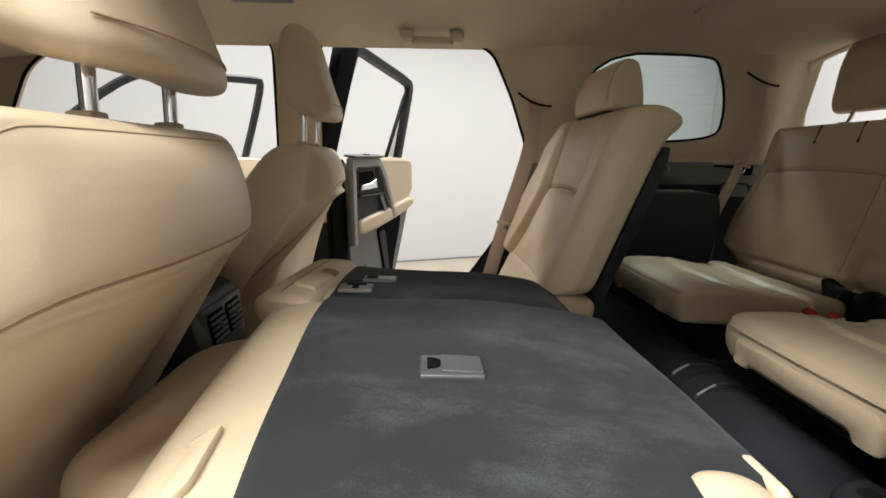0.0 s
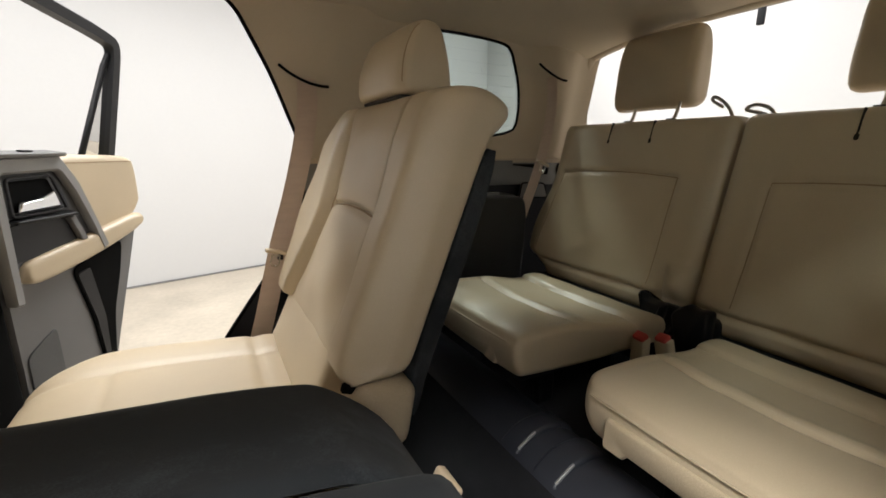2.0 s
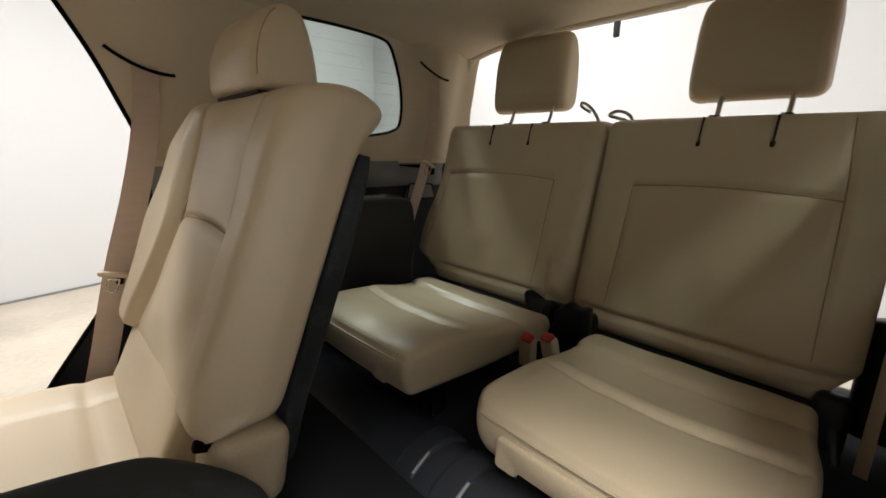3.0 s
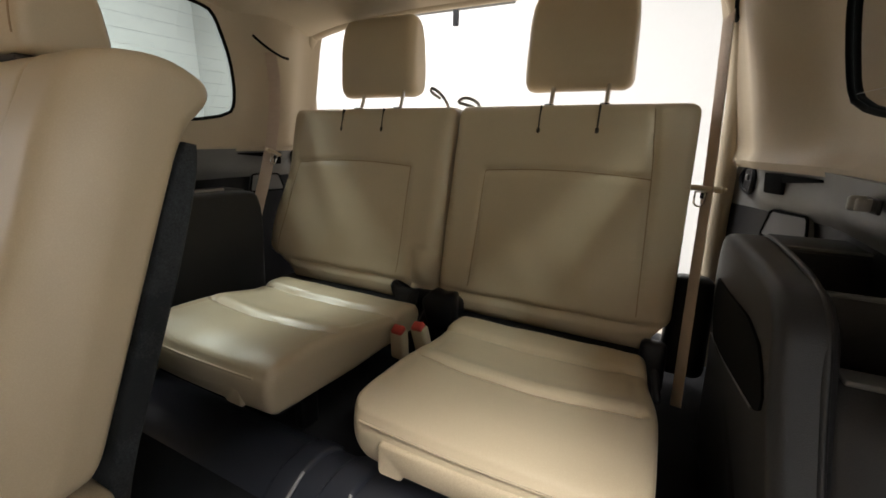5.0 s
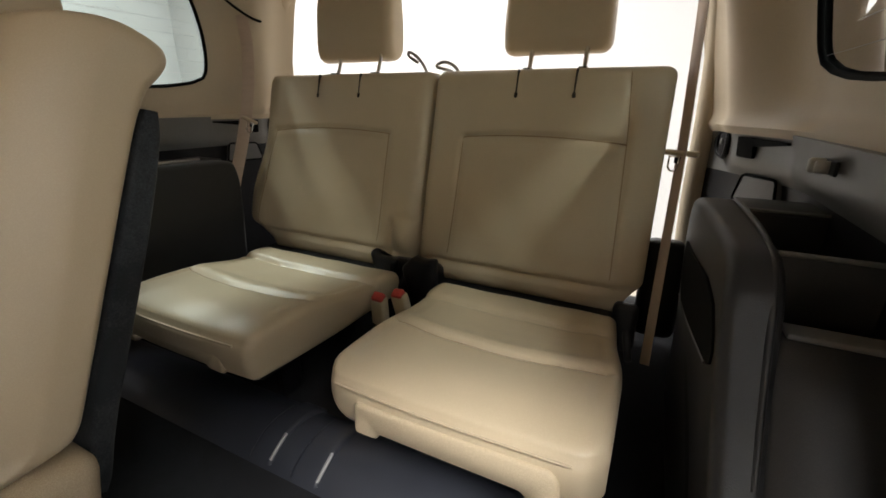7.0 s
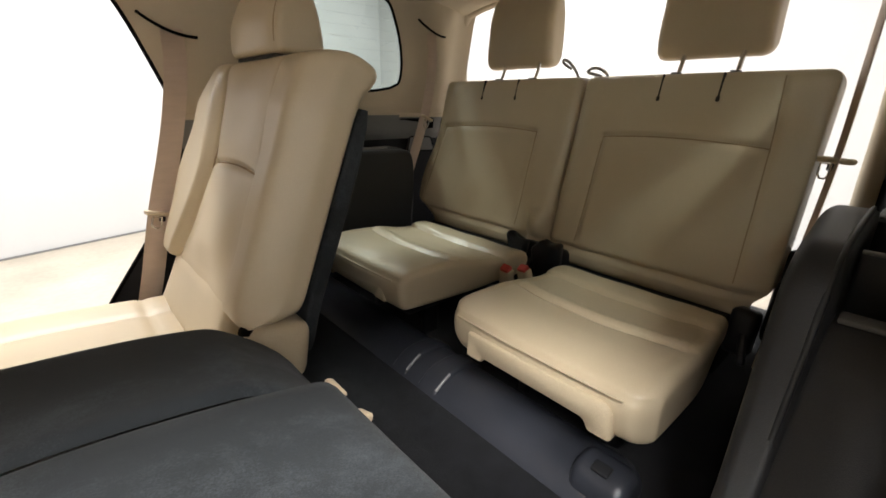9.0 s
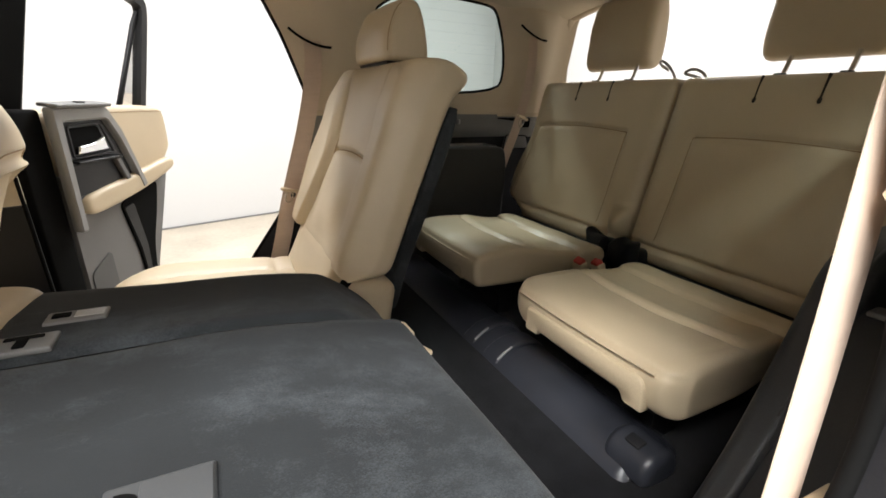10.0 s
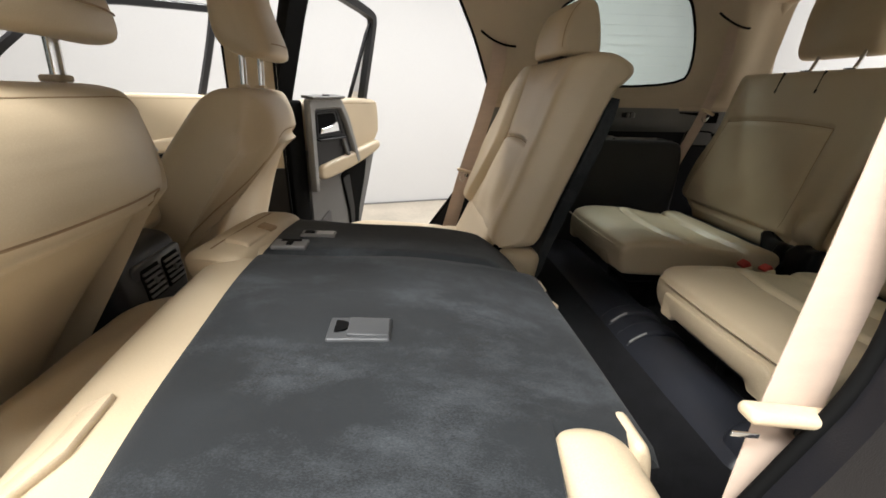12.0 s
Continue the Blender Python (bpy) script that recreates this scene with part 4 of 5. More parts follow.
oval = [(0.052 * math.copysign(abs(math.cos(a)) ** 0.7, math.cos(a)), 0.029 * math.copysign(abs(math.sin(a)) ** 0.7, math.sin(a))) for a in np.linspace(0, 2 * math.pi, 29)[:-1]]
ends = [0.72 + 0.28 * math.sqrt(max(0.0, 1 - max(0.0, 1 - 14 * min(k / 25, 1 - k / 25)) ** 2)) for k in range(26)]
roll = part("edge_roll", sweep(cap_line, oval, (0, 0, 1), scale=ends), LEATHER, mid_seat, "smooth beige cap along the folded backrest edge")
part("cap_seam", tube([(x - 0.006, y, z + 0.0292) for x, y, z in cap_line[2:-2]], 0.0012, 6), SEAM, roll)
part("clip", rbox((0.044, 0.080, 0.016), 0.006, (-0.134, -0.158, 1.1175), (0, 12, -11), res=0.02), PALE, roll, "pale beige plastic clip")
part("clip_slot", rbox((0.028, 0.026, 0.012), 0.004, (-0.116, -0.112, 1.1215), (0, 14, -11)), SEAM, roll)
part("pull_tab", rbox((0.020, 0.022, 0.014), 0.004, (0.384, -0.262, 1.030), (0, 30, 20)), PALE, left, "pale tab at the board edge")
part("pull_tab", rbox((0.012, 0.040, 0.022), 0.004, (0.380, -0.205, 1.032), (0, 25, 0)), PALE, left, "pale tab at the board edge")


def front_seat(s, mid, half, dz, dx, hm, hx, uc, az):
    arch = 1.236 + az
    uw = 0.92 if s > 0 else 0.78
    hw = 0.13 if s < 0 else 0.112
    drop = 0.028 if s < 0 else 0.004
    t = thing("car_seat", (-0.45, s * mid, 0.70), "beige leather front seat seen from behind, with seat-back pocket and headrest", "car seat", "front seats")
    y0, y1 = mid - half, mid + half
    prof = [(-0.315, 1.345), (-0.26, 1.388), (-0.195, 1.382), (-0.158, 1.345), (-0.150, 1.275), (-0.172, 1.235), (-0.235, 1.14), (-0.325, 1.0), (-0.42, 0.85), (-0.50, 0.80), (-0.60, 0.84), (-0.55, 0.98), (-0.43, 1.17)]

    def place(P):
        return P + np.array([dx, 0, dz])

    def fall(u):
        a = (u - uc) / uw
        return a ** 4 * np.where(a < 0, 0.30, 0.06)

    def shape(P):
        x, y, z = P.T.copy()
        u = (y - mid) / half
        rear = smoothstep(0.06, 0.0, (-0.150 - 0.66 * np.maximum(1.26 - z, 0)) - x)
        x = x - rear * 0.06 * np.abs(u) ** 2.6
        narrow = 1 - 0.09 * smoothstep(1.12, 1.40, z)
        y = mid + (y - mid) * narrow
        x = x - rear * 0.05 * smoothstep(0.45, 1.0, -u if s > 0 else np.abs(u)) * smoothstep(1.25, 1.0, z)
        ua = np.abs(u - uc) / uw
        lip = arch + 0.031 - (fall(u) if s > 0 else 0.05 * u ** 8) - z
        x = x - rear * (0.011 * smoothstep(-0.004, 0.013, lip) + groove(lip, 0.0, 0.005))
        if s > 0:
            rim = arch - fall(u) - z
            x = x + rear * (0.009 * np.exp(-(rim / 0.008) ** 2) - 0.024 * smoothstep(0.0, 0.018, rim)) * smoothstep(1.08, 0.86, ua)
            well = np.exp(-((u - uc) / 0.55) ** 4) * np.exp(-((z - 1.06) / 0.13) ** 4)
            x = x - rear * 0.050 * well
        else:
            # a rolled band below the lip, then the hollow pocket
            x = x + rear * (0.006 * np.exp(-((lip - 0.018) / 0.008) ** 2) - 0.012 * smoothstep(0.018, 0.036, lip))
            x = x - rear * 0.030 * np.exp(-(u / 0.62) ** 4) * np.exp(-((z - 1.06) / 0.13) ** 4)
        x = x + rear * groove(z - 1.372, 0.003 * (s < 0), 0.005)
        if s > 0:
            x = x + rear * 0.36 * np.clip(1.27 - z, 0, 0.40) * smoothstep(-0.95, 0.1, u)
            y = y + 0.055 * rear * smoothstep(-0.35, -1.0, u)
        z = z - 0.045 * smoothstep(0.62, 1.0, np.abs(u)) ** 2 * smoothstep(1.2, 1.39, z)
        return place(np.stack([x, y, z], 1))

    pad = mirrored(loft(prof, y0, y1, 0.06, n=360, ny=150, rounds=2, deform=shape), s)
    part("backrest", pad, LEATHER, t)
    line = [(-0.15, (mid + half * u * 0.92) * s, arch + 0.030 + dz - (float(fall(u)) if s > 0 else 0.05 * u ** 8)) for u in np.linspace(-0.97, 0.97, 20)]
    seam(t, pad, line, (-1, 0, 0), 0.0018)
    if s < 0:
        line = [(-0.2, (mid + half * u * 0.9) * s, dz + 1.372 - 0.045 * smoothstep(0.62, 1.0, abs(u)) ** 2) for u in np.linspace(-0.85, 0.85, 16)]
        seam(t, pad, line, (-1, 0, 0), 0.0009)
    # hard back panel set into the arch
    bvh = BVHTree.FromPolygons([Vector(p) for p in pad[0]], pad[1])

    def back_panel(a, b):
        ua = -0.88 + 1.70 * a
        u = uc + uw * ua
        z = dz + 0.86 + b * (arch - 0.014 - float(fall(u)) - 0.86)
        y = (mid + half * u * 0.97) * s
        hit = bvh.ray_cast(Vector((0.3, y, z)), Vector((-1, 0, 0)))[0]
        return (hit.x + 0.004 if hit else -0.3, y, z)

    if s > 0:
        part("back_panel", sheet(back_panel, np.linspace(0, 1, 36), np.linspace(0, 1, 40), 0.0), PALE, t, "pale hard seat-back panel")
    hp = [(-0.262, 1.480), (-0.275, 1.55), (-0.262, 1.645), (-0.235, 1.672), (-0.200, 1.658), (-0.175, 1.55), (-0.148, 1.475), (-0.160, 1.452), (-0.22, 1.458)]

    def head(P):
        x, y, z = P.T.copy()
        u = (y - hm) / 0.14
        y = hm + (y - hm) * (1 - 0.14 * smoothstep(1.5, 1.68, z))
        x = x - 0.035 * np.abs(u) ** 2.4
        return np.stack([x + hx, y, z + dz - drop], 1)

    part("headrest", mirrored(loft(hp, hm - hw, hm + hw, 0.035, n=80, ny=28, rounds=2, deform=head), s), LEATHER, t)
    part("headrest_seam", mirrored(tube([(hx - 0.1500 - 0.035 * abs(u) ** 2.4, hm + hw * u, dz - drop + 1.487) for u in np.linspace(-0.85, 0.85, 18)], 0.0012, 5), s), SEAM, t)
    for y in (hm - 0.020 * (s < 0) - 0.065, hm - 0.020 * (s < 0) + 0.065):
        part("post", mirrored(tube([(hx - 0.235, y, dz + 1.36), (hx - 0.228, y, dz + 1.50)], 0.0075, 12, (0, 1, 0)), s), CHROME, t, "polished chrome headrest post")
        part("guide", mirrored(rbox((0.024, 0.024, 0.008), 0.003, (hx - 0.236, y, dz + 1.390)), s), LEATHER_LOW, t)
    cp = [(-1.05, 0.86), (-1.07, 0.93), (-1.0, 0.97), (-0.72, 0.95), (-0.56, 0.92), (-0.46, 0.86), (-0.45, 0.79), (-0.6, 0.77), (-0.95, 0.80)]
    part("seat", mirrored(loft(cp, y0 - 0.01, y1 + 0.01, 0.05, n=70, ny=24, rounds=2), s), LEATHER, t)
    part("base", mirrored(rbox((0.45, 0.36, 0.14), 0.02, (-0.62, mid, 0.76), res=0.1), s), BLACK, t)
    return t


front_seat(1, 0.27, 0.235, -0.020, -0.006, 0.285, -0.006, 0.12, 0.026)
front_seat(-1, 0.478, 0.225, -0.020, 0.012, 0.425, -0.014, 0.0, 0.0)

# ---- centre console with rear vents ----
con = thing("centre_console", (-0.5, 0, 0.70), "dark centre console with two rear air vents", "console")
part("armrest", rbox((0.46, 0.20, 0.07), 0.025, (-0.600, -0.07, 1.122), (0, 0, 0), res=0.05), LEATHER, con, "beige leather armrest lid")
part("body", rbox((0.50, 0.20, 0.40), 0.03, (-0.62, -0.10, 0.90), res=0.05), BLACK, con)
head = part("vent_housing", loft([(-0.46, 0.88), (-0.45, 1.07), (-0.41, 1.108), (-0.345, 1.106), (-0.318, 1.09), (-0.300, 0.99), (-0.325, 0.88)], -0.246, -0.044, 0.018, n=50, ny=12, rounds=2), CHARCOAL, con, "charcoal plastic vent housing")
part("vent_rim", prism(fillet([(-0.204, 0.998), (-0.204, 1.078), (-0.050, 1.078), (-0.050, 0.998)], 0.012), 0, -0.3215, -0.3115, 0.003), PLATE, head, "grey plastic vent surround")
for y in (-0.158, -0.092):
    part("vent_frame", rbox((0.012, 0.060, 0.062), 0.006, (-0.3120, y, 1.038), (0, -9, 0), res=0.03), RUBBER, head)
    for i in range(5):
        part("slat", rbox((0.006, 0.050, 0.0035), 0.001, (-0.3090 + 0.0016 * i, y, 1.058 - 0.0102 * i), (0, 24, 0)), PANEL, head)
    part("vent_tab", rbox((0.008, 0.008, 0.012), 0.003, (-0.3030, y, 1.040), (0, -9, 0)), GREY, head)


# ---- side armrests of the load bay, hooks and fittings ----
def side_armrest(s):
    t = thing("side_armrest", (0.85, s * 0.63, 0.85), "black moulded plastic armrest over the wheel arch with open bin" if s < 0 else "black moulded plastic armrest over the wheel arch with cup holder", "armrest", "side armrests")
    lean = [(0.714, 1.19), (0.685, 1.14), (0.645, 1.08), (0.607, 1.03), (0.572, 0.99), (0.44, 0.83)]
    nose = [(0.80, 1.243), (0.762, 1.240), (0.735, 1.226), (0.718, 1.205)]
    tail = [(0.50, 0.80), (1.03, 0.80), (1.10, 0.83), (1.105, 1.15), (1.095, 1.215), (1.070, 1.236), (0.98, 1.243), (0.90, 1.243)]
    if s > 0:
        tail = [(0.50, 0.80), (1.06, 0.80), (1.13, 0.83), (1.135, 1.15), (1.125, 1.225), (1.105, 1.240), (0.98, 1.243), (0.90, 1.243)]

    def slope(P):
        x, y, z = P.T.copy()
        # the inner wall leans out a little towards its foot and its rear end
        y = y + 0.012 * smoothstep(1.2, 0.95, z) * smoothstep(0.60, 0.555, y) - 0.010 * smoothstep(0.75, 1.0, x) * smoothstep(0.60, 0.555, y)
        return np.stack([x, y, z], 1)

    part("inner_wall", mirrored(loft(nose + lean + tail, 0.552, 0.600, 0.013, n=190, ny=10, rounds=2, deform=slope), s), ARM, t)
    if s < 0:
        well = [(0.714, 1.176), (0.738, 1.178), (0.742, 1.06), (0.976, 1.06), (0.980, 1.232), (0.992, 1.238), (1.08, 1.236), (1.115, 1.226), (1.12, 0.80), (0.50, 0.80), (0.47, 0.86), (0.574, 0.99), (0.647, 1.08), (0.687, 1.14)]
        part("bin", mirrored(prism(well, 1, 0.597, 0.700, 0.003), s), ARM, t)
        part("bin_ledge", mirrored(rbox((0.026, 0.096, 0.006), 0.0025, (0.727, 0.651, 1.180)), s), GREY, t, "grey front edge of the bin")
        part("divider", mirrored(rbox((0.008, 0.098, 0.165), 0.003, (0.800, 0.650, 1.148)), s), ARM, t)
        part("divider_cap", mirrored(rbox((0.009, 0.098, 0.004), 0.0015, (0.800, 0.650, 1.231)), s), GREY, t)
        part("bin_rim", mirrored(tube([(0.982, 0.600, 1.2375), (0.982, 0.690, 1.2375)], 0.0022, 8), s), GREY, t)
        # outline of the hollow; nothing is cut, its shade is a black sheet
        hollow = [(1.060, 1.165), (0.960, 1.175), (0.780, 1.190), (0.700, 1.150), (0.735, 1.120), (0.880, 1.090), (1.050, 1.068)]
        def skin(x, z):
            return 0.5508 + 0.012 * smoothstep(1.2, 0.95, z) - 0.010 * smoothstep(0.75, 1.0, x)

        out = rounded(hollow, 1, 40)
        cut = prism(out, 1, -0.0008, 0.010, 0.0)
        # thin black sheet laid on the wall as the hollow's shade
        part("recess_shade", mirrored(([(x, y + float(skin(x, z)), z) for x, y, z in cut[0]], cut[1]), s), RUBBER, t, "flat black sheet painting the shade of a hollow in the side wall")
        part("recess_edge", mirrored(tube([(x, float(skin(x, z)) - 0.001, z) for x, z in ((1.056, 1.069), (0.90, 1.092), (0.745, 1.120))], 0.0016, 6), s), GREY, t)
        part("rim_lip", mirrored(tube([(1.02, 0.590, 1.243), (0.90, 0.590, 1.2455), (0.80, 0.590, 1.2445), (0.742, 0.590, 1.232), (0.716, 0.590, 1.196), (0.690, 0.590, 1.145), (0.640, 0.590, 1.07)], 0.0034, 8, (0, 1, 0), 40), s), ARM, t)
    else:
        part("outer_deck", mirrored(prism(fillet([(0.70, 1.185), (0.76, 1.238), (1.13, 1.238), (1.14, 0.80), (0.50, 0.80), (0.572, 0.98), (0.645, 1.08)], 0.01), 1, 0.606, 0.700, 0.004), s), ARM, t)
        ring = sweep([(0.865 + 0.045 * math.cos(a), 0.620 + 0.042 * math.sin(a), 1.245) for a in np.linspace(0, 2 * math.pi, 28, endpoint=False)], circle(0.005, 8), closed=True)
        part("cup_ring", mirrored(ring, s), SILVER, t, "bright ring of the cup holder")
        part("cup_well", mirrored(rbox((0.075, 0.075, 0.006), 0.002, (0.865, 0.620, 1.243)), s), RUBBER, t)
        # silver tube stands in for the bright sheen on the deck
        part("deck_sheen", mirrored(tube([(0.76, 0.600, 1.240), (0.90, 0.597, 1.243), (1.06, 0.602, 1.241)], 0.006, 8, smooth_n=20), s), SILVER, t)
    if s > 0:
        t.location = Vector(t.location) + Vector((-0.05, -0.020, -0.014))
    return t


def wall_y(x, z):
    return float(side_y(np.array(x), np.array(z)))


for s in (1, -1):
    SIDE = s
    side_armrest(s)
    h = thing("cargo_hook", (0.935, s * 0.66, 1.30), "charcoal plastic cargo hook on the side panel", "hook", "cargo hooks")
    y = wall_y(0.935, 1.305)
    part("base_plate", mirrored(rbox((0.044, 0.004, 0.017), 0.0018, (0.932, y - 0.001, 1.304)), s), BLACK, h)
    part("hook", mirrored(rbox((0.010, 0.018, 0.018), 0.004, (0.948, y - 0.010, 1.304)), s), SILVER, h, "bright metal hook")
    part("hook_tip", mirrored(rbox((0.006, 0.016, 0.015), 0.0028, (0.930, y - 0.009, 1.304)), s), SILVER, h)
    g = thing("panel_slot", (1.19, s * wall_y(1.19, 1.3), 1.27), "dark grab recess in the side panel", "recess", "panel fittings")
    for name, x0, x1, z0, z1 in (("recess", 1.215, 1.252, 1.282, 1.318), ("recess_slot", 1.125, 1.216, 1.303, 1.317)):
        V = []
        outline = fillet([(x0, z0), (x1, z0), (x1, z1), (x0, z1)], 0.004) if name == "recess" else [(x0, z1 - 0.004), (x1, z0), (x1, z1), (x0, z1)]
        k = len(outline)
        V = [(x, wall_y(x, z) - 0.0015, z) for x, z in outline] + [(x, wall_y(x, z) + 0.012, z) for x, z in outline]
        F = [tuple(range(k)), tuple(range(2 * k - 1, k - 1, -1))] + [(i, i + k, (i + 1) % k + k, (i + 1) % k) for i in range(k)]
        part(name, mirrored((V, F), s), RUBBER, g)
    k = thing("socket", (1.318, s * 0.60, 1.28), "round power socket in the side panel", "socket", "panel fittings")
    yk = wall_y(1.318, 1.302)
    part("ring", mirrored(sweep([(1.318 + 0.026 * math.cos(a), wall_y(1.318 + 0.026 * math.cos(a), 1.30) - 0.002, 1.300 + 0.026 * math.sin(a)) for a in np.linspace(0, 2 * math.pi, 24, endpoint=False)], circle(0.005, 6), (0, 1, 0), closed=True), s), BLACK, k)
    part("cap", mirrored(rbox((0.044, 0.016, 0.044), 0.007, (1.318, yk + 0.004, 1.300), (0, 0, -24)), s), BLACK, k)
    # small paler box painted in as the glint on the black cap
    part("cap_glint", mirrored(rbox((0.008, 0.006, 0.012), 0.0025, (1.310, yk - 0.008, 1.304), (0, 0, -24)), s), GREY, k)
    yp = wall_y(1.21, 1.26)
    cv = thing("access_cover", (1.21, s * yp, 1.2), "pale grey plastic access cover set in the side panel", "cover", "panel fittings")
    out = fillet([(1.165, 1.20), (1.27, 1.20), (1.255, 1.250), (1.175, 1.252)], 0.008)
    k = len(out)
    V = [(x, wall_y(x, 1.26) + 0.018, z) for x, z in out] + [(x, wall_y(x, 1.26) + 0.03, z) for x, z in out]
    part("panel", mirrored((V, [tuple(range(k)), tuple(range(2 * k - 1, k - 1, -1))] + [(i, i + k, (i + 1) % k + k, (i + 1) % k) for i in range(k)]), s), GREY, cv)
    part("panel_gap", mirrored(sweep([(x, wall_y(x, 1.26) + 0.018, z) for x, z in out], circle(0.0025, 6), (0, 1, 0), closed=True), s), RUBBER, cv)

# ---- belts ----
def belt(label, pts, up, tongue=None, width=0.047, tilt=(0, 0, 0), k=1.0):
    b = thing("seat_belt", pts[-1], label, "seat belt", "seat belts")
    part("webbing", ribbon(pts, width, 0.0016, up, 44), WEB, b)
    if tongue:
        tp = part("tongue", rbox((0.096 * k, 0.017, 0.010), 0.0048, tongue, tilt, res=0.02, k=3), PALE, b, "pale beige plastic belt tongue")
        if k < 1:
            ring = [(0.009, 0, 0), (0.009, 0, -0.020), (0.004, 0, -0.026), (-0.004, 0, -0.026), (-0.009, 0, -0.020), (-0.009, 0, 0)]
            part("metal_tip", moved(tube(ring, 0.0019, 8, (0, 1, 0), closed=True), (tongue[0] - 0.006, tongue[1] - 0.010 * (1 if tongue[1] > 0 else -1), tongue[2] - 0.006), tilt), CHROME, tp, "bright metal tongue ring")
        else:
            part("metal_tip", rbox((0.020, 0.002, 0.004), 0.0008, (tongue[0] - 0.044 * k, tongue[1] - 0.002, tongue[2] - 0.009), tilt), CHROME, tp)
        part("stop_button", rbox((0.013, 0.006, 0.013), 0.0029, (tongue[0] + 0.004, tongue[1] + 0.003 * (1 if tongue[1] < 0 else -1), tongue[2] - 0.013), tilt), BLACK, tp)
    return b


belt("beige second-row belt hanging beside the upright seat", [(0.447, 0.632, 1.530), (0.436, 0.585, 1.44), (0.395, 0.567, 1.28), (0.338, 0.562, 1.11), (0.302, 0.58, 0.95), (0.262, 0.62, 0.80)], (0.1, 1, 0), (0.338, 0.548, 1.118), tilt=(0, 14, 0), k=0.62)
belt("beige second-row belt with tongue hanging by the near door opening", [(0.480, -0.655, 1.555), (0.458, -0.650, 1.42), (0.425, -0.668, 1.27), (0.398, -0.680, 1.15), (0.385, -0.688, 1.02), (0.375, -0.69, 0.80)], (0, 1, 0), (0.405, -0.690, 1.170), tilt=(0, 9, 0))
turn = np.array([(0.55 + 0.45 * math.cos(2.2 * k / 43), 1 - 0.35 * k / 43, 0) for k in range(44)])
belt("beige third-row belt beside the far backrest", [(1.195, 0.575, 1.59), (1.180, 0.545, 1.50), (1.150, 0.548, 1.33), (1.06, 0.545, 1.12), (0.985, 0.540, 0.90)], turn, (1.148, 0.540, 1.322), 0.030, (0, 22, 0), 0.5)
belt("beige third-row belt with pale tongue beside the backrest", [(1.28, -0.510, 1.592), (1.24, -0.514, 1.45), (1.20, -0.518, 1.29), (1.12, -0.515, 1.12), (1.02, -0.512, 0.94)], (0.35, -1, 0), (1.190, -0.516, 1.288), 0.044, (0, 0, 60), 0.66)
for at, s, span in (((0.44, 1.535), 1, 0.058), ((0.46, 1.56), -1, 0.058), ((1.185, 1.60), 1, 0.05), ((1.285, 1.612), -1, 0.03)):
    x, z = at
    SIDE = s
    pts = []
    for u in np.linspace(-1, 1, 14):
        xx, zz = x + span * u, z - 0.022 * u - 0.012 * (1 - u * u)
        pts.append((xx, (float(side_y(np.array(xx), np.array(zz))) - 0.013) * s, zz))
    g = thing("belt_guide", pts[7], "dark curved belt slot in the pillar trim", "belt guide", "belt guides")
    part("slot_edge", tube(pts, 0.0035, 8, (0, 1, 0)), RUBBER, g)

# ---- roof fittings ----
gh = thing("grab_handle", (0.07, 0.57, 1.70), "beige folding grab handle above the door opening", "grab handle")
part("grip", rbox((0.128, 0.024, 0.022), 0.009, (0.088, 0.496, 1.682), (-12, 0, 0), res=0.02, k=3), TRIM, gh)
for x in (0.012, 0.162):
    part("mount", rbox((0.042, 0.056, 0.030), 0.010, (x, 0.512, 1.693), (-14, 0, 0), res=0.02, k=3), TRIM, gh)
    part("hinge_cap", rbox((0.016, 0.018, 0.004), 0.0018, (x, 0.502, 1.6795), (-14, 0, 0)), PALE, gh)
hk = thing("coat_hook", (0.82, 0.34, 1.70), "small beige hook on the roof lining", "hook")
part("base", rbox((0.035, 0.035, 0.012), 0.005, (0.82, 0.34, 1.730)), TRIM, hk)
part("hook", tube([(0.82, 0.34, 1.728), (0.82, 0.34, 1.708), (0.825, 0.332, 1.701), (0.828, 0.322, 1.706)], 0.006, 8, (0, 1, 0), 14), TRIM, hk)
lp = thing("roof_lamp", (-0.33, 0.30, 1.74), "dark rectangular lamp panel in the roof lining", "lamp")
part("panel", rbox((0.16, 0.12, 0.012), 0.005, (-0.36, 0.30, 1.738)), GREY, lp)
lt = thing("tailgate_latch", (2.17, 0.46, 1.85), "dark latch bar on the raised tailgate", "latch")
part("bar", rbox((0.03, 0.50, 0.02), 0.006, (2.17, 0.46, 1.925)), GREY, lt)
part("striker", rbox((0.02, 0.026, 0.085), 0.006, (2.17, 0.484, 1.893)), BLACK, lt)
part("lid_arm", tube([(1.40, 0.60, 1.74), (2.17, 0.62, 1.945)], 0.010, 8, (0, 1, 0)), BLACK, lt)

# ---- floor cross member behind the second row ----
cm = thing("floor_crossmember", (0.69, -0.05, 0.83), "black plastic cross-floor cover with ribs", "floor cover")
part("cover", loft([(0.615, 0.825), (0.63, 0.852), (0.665, 0.872), (0.72, 0.872), (0.755, 0.852), (0.77, 0.825)], -0.445, 0.62, 0.02, n=50, ny=40, rounds=2), FLOOR_VINYL, cm)
